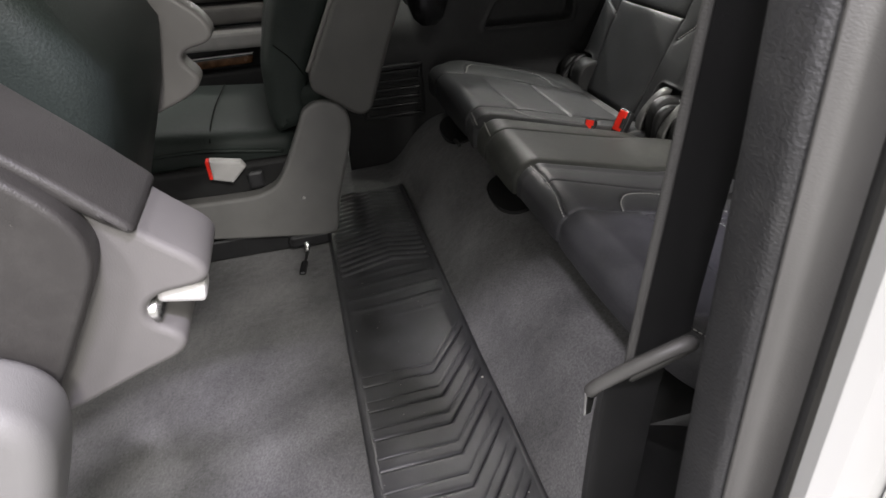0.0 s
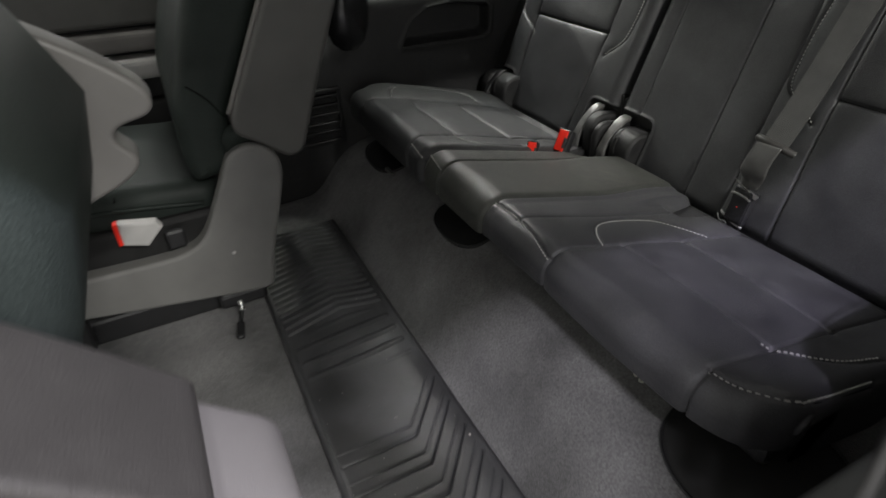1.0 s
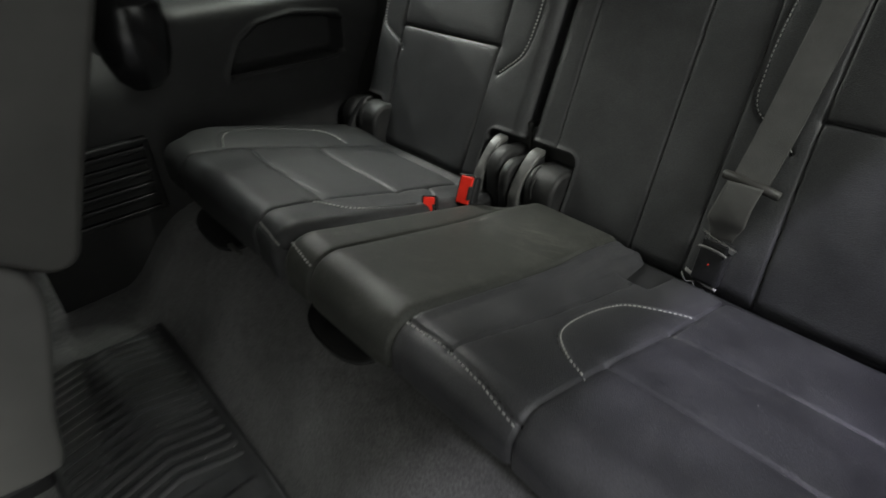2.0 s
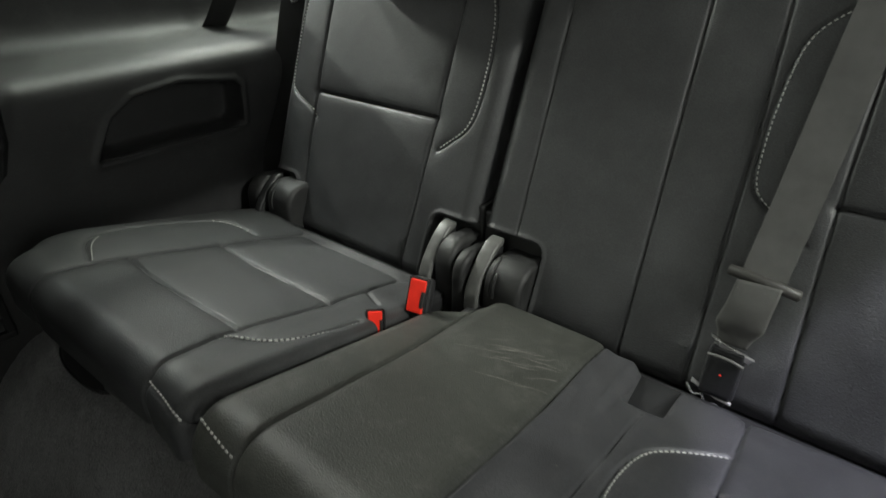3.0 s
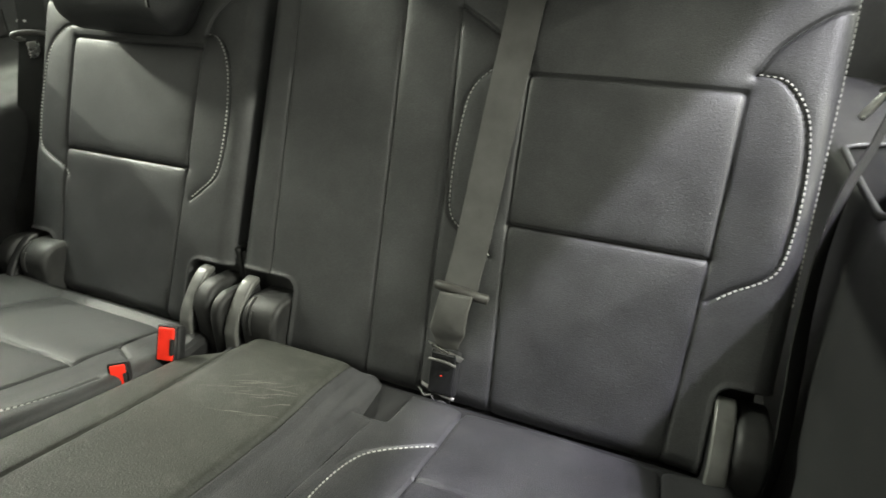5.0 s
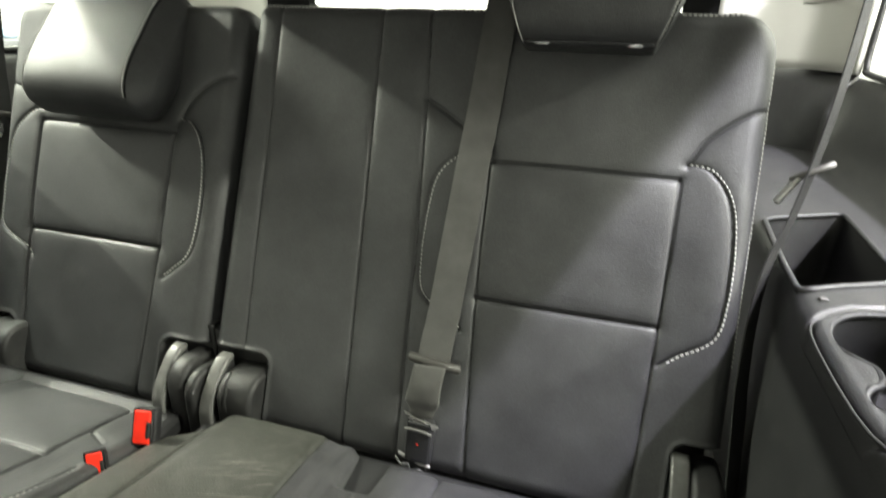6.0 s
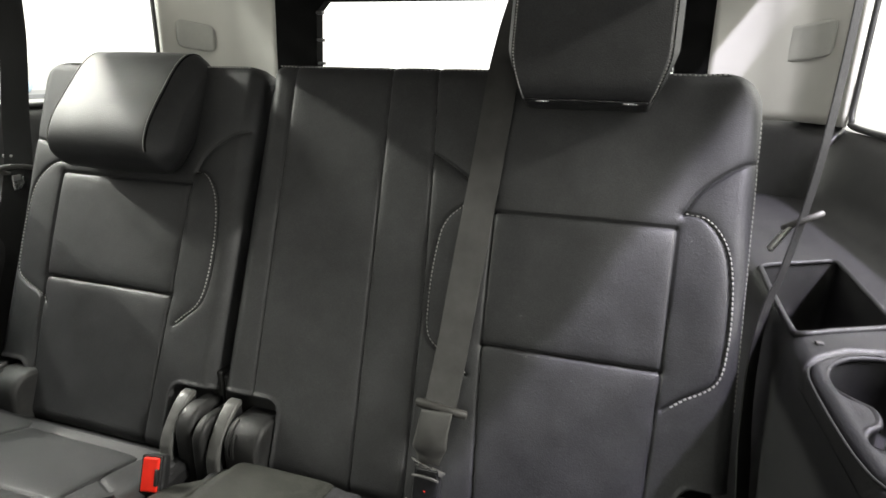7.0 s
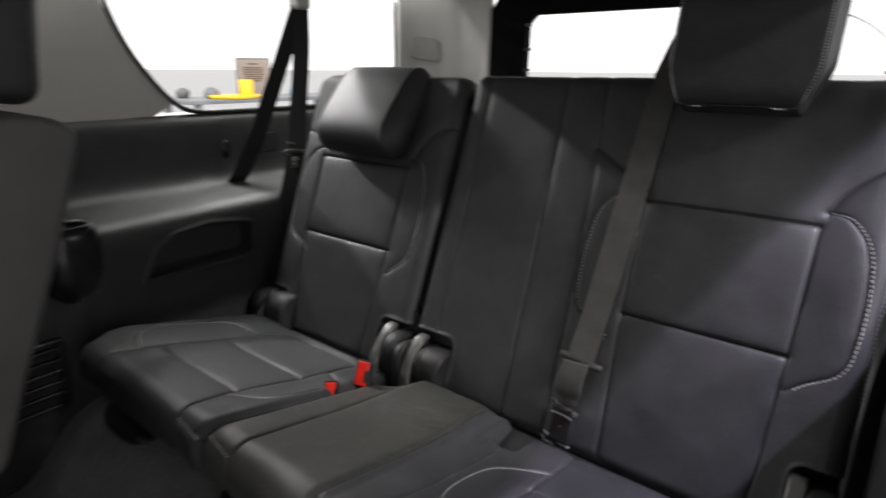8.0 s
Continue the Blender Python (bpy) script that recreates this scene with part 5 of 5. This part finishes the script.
# lint on the carpet
lint = holder("lint_tuft", (0.94, -0.464, 0.16), "small pale tuft of lint on the carpet", "lint")
for k in range(7):
    a = Vector((0.925 + 0.03 * random.random(), -0.47 + 0.02 * random.random(), 0))
    pts = [(a.x + dx, a.y + dx * random.uniform(-0.6, 0.6), floor_height(a.y) + 0.005 + 0.004 * random.random()) for dx in (0, 0.006, 0.013, 0.02)]
    put("fibre", *tube(curve(pts, 8), 0.0018, 5), LINT, lint)
put("fibre", *tube(curve([(0.945, -0.462, 0.164), (0.97, -0.458, 0.167), (0.992, -0.452, 0.169)], 10), 0.0010, 5), LINT, lint)


# flaps of dark plastic lying under the front of the seats
def flap(x, y, rx, ry, label):
    bm = bmesh.new()
    n = 40
    rim = []
    for k in range(n):
        a = 2 * math.pi * k / n
        px, py = x + rx * math.copysign(abs(math.cos(a)) ** 0.8, math.cos(a)), y + ry * math.copysign(abs(math.sin(a)) ** 0.8, math.sin(a))
        rim.append((px, py))
    rings = []
    for grow, lift in ((1.0, 0.001), (0.985, 0.006), (0.9, 0.0075), (0.7, 0.008), (0.4, 0.008)):
        rings.append([bm.verts.new((x + (px - x) * grow, y + (py - y) * grow, floor_height(y + (py - y) * grow) + lift)) for px, py in rim])
    for low, high in zip(rings, rings[1:]):
        for k in range(n):
            bm.faces.new((low[k], low[(k + 1) % n], high[(k + 1) % n], high[k]))
    c = bm.verts.new((x, y, floor_height(y) + 0.008))
    for k in range(n):
        bm.faces.new((rings[-1][k], rings[-1][(k + 1) % n], c))
    ob = part("floor_cover", bm, COVER, None, smooth=True)
    put("rim", *tube([(px, py, floor_height(py) + 0.006) for px, py in rim], 0.0022, 6, closed=True), BLACK_PLASTIC, ob)
    return tagged(ob, label, "floor cover", "seat foot covers")


flap(0.428, -0.478, 0.090, 0.052, "round black plastic seat foot cover on the carpet")
flap(0.0, -0.485, 0.100, 0.050, "round black plastic seat foot cover on the carpet")
flap(1.125, -0.445, 0.108, 0.092, "wide black plastic seat foot cover on the carpet")
ob = part("seat_bracket", box(0.07, 0.115, -0.522, -0.512, 0.147, 0.154, 0.002), GREY_METAL, None)
tagged(ob, "small worn metal seat bracket on the floor", "bracket")
ob = part("underseat_box", box(-0.05, 1.12, -0.36, -0.14, 0.172, 0.20, 0.01), BLACK_PLASTIC)
tagged(ob, "black steel seat frame under the rear seats", "seat frame")


# ---- floor vent and cup at the far wall ----
vent = holder("floor_vent", (-0.16, -0.64, 0.24), "black slatted air vent low in the side trim", "air vent")
VX = MID - 0.700
for y0, y1, z0, z1 in ((-0.735, -0.722, 0.165, 0.31), (-0.562, -0.549, 0.165, 0.31), (-0.735, -0.549, 0.155, 0.168), (-0.735, -0.549, 0.300, 0.313)):
    part("frame", box(VX - 0.02, VX + 0.008, y0, y1, z0, z1, 0.003), BLACK_PLASTIC, vent)
part("backing", box(VX - 0.02, VX - 0.001, -0.73, -0.55, 0.16, 0.31, 0.001), SEAL, vent)
for k in range(5):
    z = 0.186 + k * 0.025
    part("slat", box(VX - 0.006, VX + 0.008, -0.724, -0.558, z, z + 0.011, 0.003), BLACK_PLASTIC, vent)

cup = holder("side_holder", (-0.02, -0.56, 0.5), "glossy black egg-shaped plastic holder on the side trim", "holder")
prof = [(0.0, -0.085), (0.018, -0.082), (0.034, -0.065), (0.045, -0.03), (0.049, 0.01), (0.047, 0.04), (0.041, 0.058), (0.037, 0.060), (0.033, 0.050), (0.03, 0.0), (0.0, -0.02)]
put("shell", *lathe(prof, (0.025, -0.562, 0.535), 36, (0.9, 1.15)), BLACK_GLOSS, cup)
part("mount", box(-0.17, 0.0, -0.590, -0.545, 0.475, 0.535, 0.012, 3), BLACK_PLASTIC, cup)


# ---- far seat of the second row ----
far = holder("second_row_seat", (0.05, -1.05, 0.0), "black leather second-row seat with grey side shield, upright", "car seat")
SX = 0.300
shield = [(-1.33, 0.195), (-1.30, 0.125), (-1.25, 0.108), (-0.98, 0.066), (-0.90, 0.058), (-0.878, 0.075), (-0.862, 0.15), (-0.825, 0.27), (-0.815, 0.325), (-0.825, 0.358), (-0.853, 0.378), (-0.885, 0.380), (-0.912, 0.362), (-0.932, 0.32), (-0.962, 0.26), (-0.990, 0.215), (-1.020, 0.195), (-1.08, 0.187)]
part("side_shield", prism([tuple(p) for p in curve([*shield, shield[0]], 90)[:-1]], "x", SX - 0.035, SX + 0.006, 0.008, 3), SHIELD, far, "grey plastic side shield")
put("shield_screw", *lathe([(0.0, 0.0), (0.004, 0.0), (0.003, 0.002), (0.0, 0.0025)], (0, 0, 0), 10), PALE_PLASTIC, far)
bpy.data.objects["shield_screw"].matrix_basis = pose(SX + 0.006, -0.945, 0.165, 0, 90, 0)
bpy.data.objects["shield_screw"].matrix_parent_inverse = Matrix.Translation(-Vector(far.location))


def upright(name, y0, z0, y1, z1, x0, x1, thick, mat, label=""):
    """A padded back between two heights, leaning to the rear."""
    bm = box(-(x1 - x0) / 2, (x1 - x0) / 2, -thick / 2, thick / 2, 0, math.hypot(y1 - y0, z1 - z0), 0.028, 5)
    lean = math.atan2(y1 - y0, z1 - z0)
    bmesh.ops.transform(bm, matrix=Matrix.Translation(((x0 + x1) / 2, y0, z0)) @ Matrix.Rotation(-lean, 4, "X"), verts=bm.verts)
    return part(name, bm, mat, far, label, smooth=True)


SLAB = [(-0.885, 0.400), (-0.865, 0.390), (-0.795, 0.335), (-0.765, 0.340), (-0.711, 0.481), (-0.657, 0.612), (-0.603, 0.765), (-0.605, 0.785), (-0.63, 0.800), (-0.68, 0.805), (-0.705, 0.79), (-0.725, 0.75), (-0.789, 0.625), (-0.888, 0.432)]
part("back_side", rounded(soften(SLAB, 160, 5), -0.195, SX, 0.010), TRIM_GREY, far, "grey vinyl shell of the back")
# a paler tube paints in the light rim on the shell's rounded edge
put("shell_light_rim", *tube([(SX - 0.009, p[0] - 0.002, p[1] + 0.001) for p in curve([(-0.884, 0.44), (-0.837, 0.532), (-0.789, 0.625), (-0.727, 0.745)], 24)], 0.005, 8), GREY_CLOTH, far, "pale welt along the shell")
FRONT = [(-0.973, 0.308), (-0.983, 0.36), (-0.978, 0.466), (-0.95, 0.549), (-0.914, 0.635), (-0.86, 0.74), (-0.82, 0.775), (-0.76, 0.785), (-0.722, 0.752), (-0.785, 0.625), (-0.884, 0.430), (-0.895, 0.33)]
part("backrest", rounded(soften(FRONT, 160, 8), -0.175, SX - 0.018, 0.030, 7), LEATHER_GREEN, far, "black leather back cushion")
put("back_seam", *tube(curve([(SX - 0.017, -0.945, 0.50), (SX - 0.016, -0.915, 0.47), (SX - 0.017, -0.895, 0.435)], 12), 0.0012, 6), SEAM, far)
bm = box(-0.16, SX - 0.045, -1.33, -0.93, 0.225, 0.325, 0.04, 6, Matrix.Rotation(radians(-5), 4, "X"))
part("cushion", bm, LEATHER_GREEN, far, "black leather seat cushion with pleats", smooth=True)
put("seam", *tube(curve([(-0.10, -1.10, 0.334), (0.08, -1.11, 0.338), (0.20, -1.115, 0.330), (SX - 0.047, -1.12, 0.305)], 24), 0.0016, 6), SEAM, far)
put("cushion_piping", *tube(curve([(SX - 0.05, -1.33, 0.285), (SX - 0.044, -1.15, 0.29), (SX - 0.045, -0.97, 0.265)], 20), 0.005, 8), LEATHER_GREEN, far)
part("skirt", box(SX - 0.06, SX - 0.03, -1.32, -0.95, 0.13, 0.255, 0.012, 3), COVER, far, "dark cloth skirt")
put("pivot", *[[(p[2] + SX - 0.035, p[1] - 0.878, p[0] + 0.385) for p in lathe([(0.0, 0.0), (0.030, 0.0), (0.032, 0.004), (0.032, 0.022), (0.0, 0.024)], (0, 0, 0), 28)[0]], lathe([(0.0, 0.0), (0.030, 0.0), (0.032, 0.004), (0.032, 0.022), (0.0, 0.024)], (0, 0, 0), 28)[1]], LEATHER_GREEN, far, "dark pivot boss")
part("foot", box(SX - 0.04, SX + 0.004, -1.0, -0.90, 0.030, 0.068, 0.010, 3), BLACK_PLASTIC, far)
part("foot", box(SX - 0.04, SX + 0.004, -1.32, -1.24, 0.02, 0.115, 0.012, 3), BLACK_PLASTIC, far)
part("foot", box(-0.18, -0.14, -1.0, -0.88, 0.0, 0.30, 0.012, 3), BLACK_PLASTIC, far)
part("rail", box(SX - 0.10, SX - 0.05, -1.32, -0.92, 0.0, 0.06, 0.008, 2), BLACK_PLASTIC, far)
put("strap_loop", *tube(curve([(SX + 0.002, -0.962, 0.045), (SX + 0.008, -0.960, 0.036), (SX + 0.012, -0.962, 0.026)], 8), 0.006, 8), STEEL, far, "small steel link")
part("strap_tab", box(SX + 0.035, SX + 0.085, -0.984, -0.968, 0.006, 0.016, 0.004, 2, Matrix.Rotation(radians(-10), 4, "Z")), BLACK_GLOSS, far, "black release strap end on the carpet")
put("strap_cord", *tube(curve([(SX + 0.010, -0.962, 0.026), (SX + 0.025, -0.968, 0.014), (SX + 0.04, -0.973, 0.012)], 8), 0.0035, 7), SEAL, far)

upright("headrest", -0.665, 0.815, -0.640, 0.98, -0.09, SX - 0.045, 0.09, LEATHER, "black leather headrest")
b2 = holder("belt_buckle", (SX + 0.005, -1.085, 0.245), "pale grey seat belt buckle with a red end", "seat belt buckle", "belt buckles")
part("stem", box(SX - 0.010, SX + 0.004, -1.055, -1.02, 0.205, 0.245, 0.006, 2), BLACK_PLASTIC, b2)
bm = prism([(-1.125, 0.243), (-1.122, 0.288), (-1.060, 0.276), (-1.052, 0.262), (-1.085, 0.230)], "x", SX - 0.012, SX + 0.012, 0.005, 3)
part("cover", bm, PALE_PLASTIC, b2, "pale grey buckle cover")
part("button", box(SX - 0.011, SX + 0.011, -1.131, -1.1235, 0.244, 0.287, 0.002, 2), RED, b2, "red release end")

# ---- near seat of the second row, folded and tipped forward ----
near = holder("second_row_seat", (1.02, -1.15, 0.0), "grey and black second-row seat tipped forward for entry", "car seat")


def bracket(y, z, k):
    """The hooked rear end of a seat side: upper nose, latch notch, lower nose."""
    out = [(-0.42, 0.262), (-0.30, 0.208), (-0.20, 0.150), (-0.10, 0.085), (-0.048, 0.050), (-0.010, 0.018), (0.0, 0.0), (-0.006, -0.012), (-0.022, -0.014), (-0.040, -0.017), (-0.046, -0.026), (-0.040, -0.034), (-0.028, -0.043), (-0.026, -0.054), (-0.045, -0.068), (-0.115, -0.095), (-0.20, -0.12), (-0.42, -0.10)]
    return [(y + a * k, z + b * k) for a, b in out]


nose = soften([(-1.092, 0.729), (-1.052, 0.683), (-1.022, 0.651), (-1.003, 0.630), (-0.985, 0.611), (-0.972, 0.599), (-0.967, 0.590), (-0.970, 0.582), (-0.982, 0.581), (-1.000, 0.580), (-1.009, 0.570), (-1.006, 0.561), (-0.994, 0.553), (-0.990, 0.546), (-0.996, 0.536), (-1.022, 0.527), (-1.060, 0.512), (-1.115, 0.495), (-1.20, 0.47)], 200, 4)
part("side_bracket", rounded(nose, 1.172, 1.228, 0.005), SHELL, near, "grey plastic hooked side bracket")
TOP_COVER = [(-1.24, 0.842), (-1.14, 0.772), (-1.090, 0.733), (-1.050, 0.688), (-1.020, 0.656), (-1.001, 0.634), (-0.992, 0.624), (-0.996, 0.620), (-1.006, 0.628), (-1.026, 0.648), (-1.056, 0.680), (-1.096, 0.722), (-1.146, 0.762), (-1.245, 0.830)]
part("top_cover", rounded(soften(TOP_COVER, 150, 2), 1.166, 1.233, 0.004), DARK_COVER, near, "dark grey moulded top of the side")
part("cover_panel", rounded(soften([(-1.14, 0.80), (-1.09, 0.72), (-1.038, 0.669), (-1.025, 0.655), (-1.015, 0.639), (-1.011, 0.627), (-1.012, 0.615), (-1.026, 0.592), (-1.047, 0.558), (-1.065, 0.532), (-1.11, 0.48), (-1.20, 0.45)], 140, 6), 1.226, 1.245, 0.004), DARK_COVER, near, "dark scuffed plastic cover")
part("side_bracket", rounded(soften(bracket(-0.983, 0.636, 1.0), 220, 4), 0.775, 0.815, 0.005), SHELL, near, "grey plastic hooked side bracket")
part("latch", box(1.204, 1.224, -1.000, -0.974, 0.570, 0.583, 0.003, 2, Matrix.Rotation(radians(-12), 4, "X")), PALE_PLASTIC, near, "pale latch plate in the notch")
put("latch_pin", *tube([(1.17, -1.006, 0.566), (1.225, -1.006, 0.566)], 0.006, 10), STEEL, near, "bare steel latch pin")
part("outer_shell", rounded(soften([(-1.32, 0.610), (-1.20, 0.600), (-1.10, 0.590), (-1.068, 0.580), (-1.052, 0.568), (-1.046, 0.553), (-1.050, 0.535), (-1.062, 0.505), (-1.085, 0.455), (-1.12, 0.40), (-1.20, 0.30), (-1.30, 0.30)], 140, 5), 1.246, 1.292, 0.012, 7), SHIELD, near, "grey grained outer shell")
sv, sf = [], []
for k in range(26):
    y, z = -1.075 + random.gauss(0, 0.016), 0.640 + random.gauss(0, 0.012)
    a, l, w = random.uniform(-1.2, 0.4), random.uniform(0.002, 0.009), random.uniform(0.0003, 0.0009)
    o = len(sv)
    sv += [(1.2456, y, z), (1.2456, y + l * math.cos(a), z + l * math.sin(a)), (1.2459, y + l * 0.5 - w, z + l * 0.5 * math.sin(a) + w)]
    sf.append((o, o + 1, o + 2))
st = put("wear", sv, sf, SCUFF, near, "pale scuffs on the dark cover", smooth=False)
st["kind"] = "stuff"
part("folded_back", prism([(-1.045, 0.60), (-1.03, 0.66), (-1.06, 0.73), (-1.20, 0.80), (-1.34, 0.84), (-1.40, 0.60), (-1.30, 0.40), (-1.12, 0.42)], "x", 0.81, 1.09, 0.03, 5), LEATHER_GREEN, near, "dark folded seat back", smooth=True)
part("side_panel", prism([(-1.03, 0.66), (-1.12, 0.76), (-1.34, 0.85), (-1.40, 0.60), (-1.30, 0.42), (-1.08, 0.53)], "x", 0.776, 0.812, 0.008, 3), GREY_CLOTH, near, "grey plastic inner side")
put("knob", *tube([(1.20, -1.085, 0.715), (1.22, -1.072, 0.722)], 0.009, 14), PALE_PLASTIC, near, "pale round release knob")
part("stand", prism([(-1.66, 0.0), (-1.58, 0.0), (-1.32, 0.42), (-1.38, 0.45)], "x", 0.84, 0.88, 0.006, 2), BLACK_PLASTIC, near)
part("stand", prism([(-1.62, 0.0), (-1.54, 0.0), (-1.32, 0.42), (-1.38, 0.45)], "x", 1.04, 1.08, 0.006, 2), BLACK_PLASTIC, near)

# ---- outside the car ----
ground = put("ground", [(-400, -400, -0.62), (400, -400, -0.62), (400, 400, -0.62), (-400, 400, -0.62)], [(0, 1, 2, 3)], CONCRETE, smooth=False)
tagged(ground, "pale workshop floor around the car", "ground", kind="structure")

table = holder("work_table", (-4.4, 2.6, -0.62), "grey work table outside the far window", "table")
part("tabletop", box(-4.80, -4.05, 1.9, 4.0, 0.525, 0.565, 0.01), TABLETOP, table)
for x in (-4.72, -4.13):
    for y in (2.0, 3.9):
        part("leg", box(x - 0.03, x + 0.03, y - 0.03, y + 0.03, -0.62, 0.525, 0.006), TABLETOP, table)
poster = holder("notice_board", (-4.5, 2.88, 0.56), "framed paper notice with unreadable brown print", "notice board")
TURN = Matrix.Translation((-4.50, 2.88, 0.566)) @ Matrix.Rotation(radians(55), 4, "Z") @ Matrix.Scale(0.76, 4)


def on_board(name, bm, mat, label=""):
    bmesh.ops.transform(bm, matrix=TURN, verts=bm.verts)
    return part(name, bm, mat, poster, label)


on_board("frame", box(-0.235, 0.235, -0.02, 0.01, 0.0, 0.52, 0.006), FRAME_GREY)
on_board("sheet", box(-0.215, 0.215, -0.026, -0.021, 0.02, 0.50, 0.002), PAPER)
for k, (w, z) in enumerate(((0.07, 0.44), (0.13, 0.39), (0.14, 0.36), (0.13, 0.33), (0.14, 0.30), (0.12, 0.27), (0.13, 0.24), (0.10, 0.21))):
    on_board("print_bar", box(-w, w, -0.030, -0.027, z - 0.009, z + 0.009, 0.001), PRINT)
pot = holder("yellow_pot", (-4.32, 2.66, 0.565), "yellow plastic pot on the work table", "pot")
put("body", *lathe([(0.0, 0.0), (0.065, 0.0), (0.070, 0.02), (0.074, 0.17), (0.066, 0.18), (0.062, 0.04), (0.0, 0.03)], (-4.32, 2.66, 0.565), 24), YELLOW, pot)
ob = put("yellow_tray", *lathe([(0.0, 0.0), (0.26, 0.0), (0.28, 0.03), (0.26, 0.035), (0.0, 0.012)], (-4.20, 2.45, 0.566), 24, (0.6, 1.0)), YELLOW)
tagged(ob, "flat yellow tray on the work table", "tray")
for k in range(3):
    bm = bmesh.new()
    bmesh.ops.create_icosphere(bm, subdivisions=3, radius=0.075)
    for v in bm.verts:
        v.co *= 1 + 0.35 * noise.noise(v.co * 9 + Vector((k, 0, 0)))
        v.co.z *= 0.8
    bmesh.ops.translate(bm, vec=((-4.4, 2.30, 0.615), (-4.6, 2.12, 0.615), (-4.5, 3.40, 0.615))[k], verts=bm.verts)
    ob = part("crumpled_cloth", bm, (TABLETOP, FRAME_GREY, BLUE_CLOTH)[k], smooth=True)
    tagged(ob, ("crumpled grey cloth on the work table", "crumpled dark cloth on the work table", "crumpled pale blue cloth on the work table")[k], "cloth")
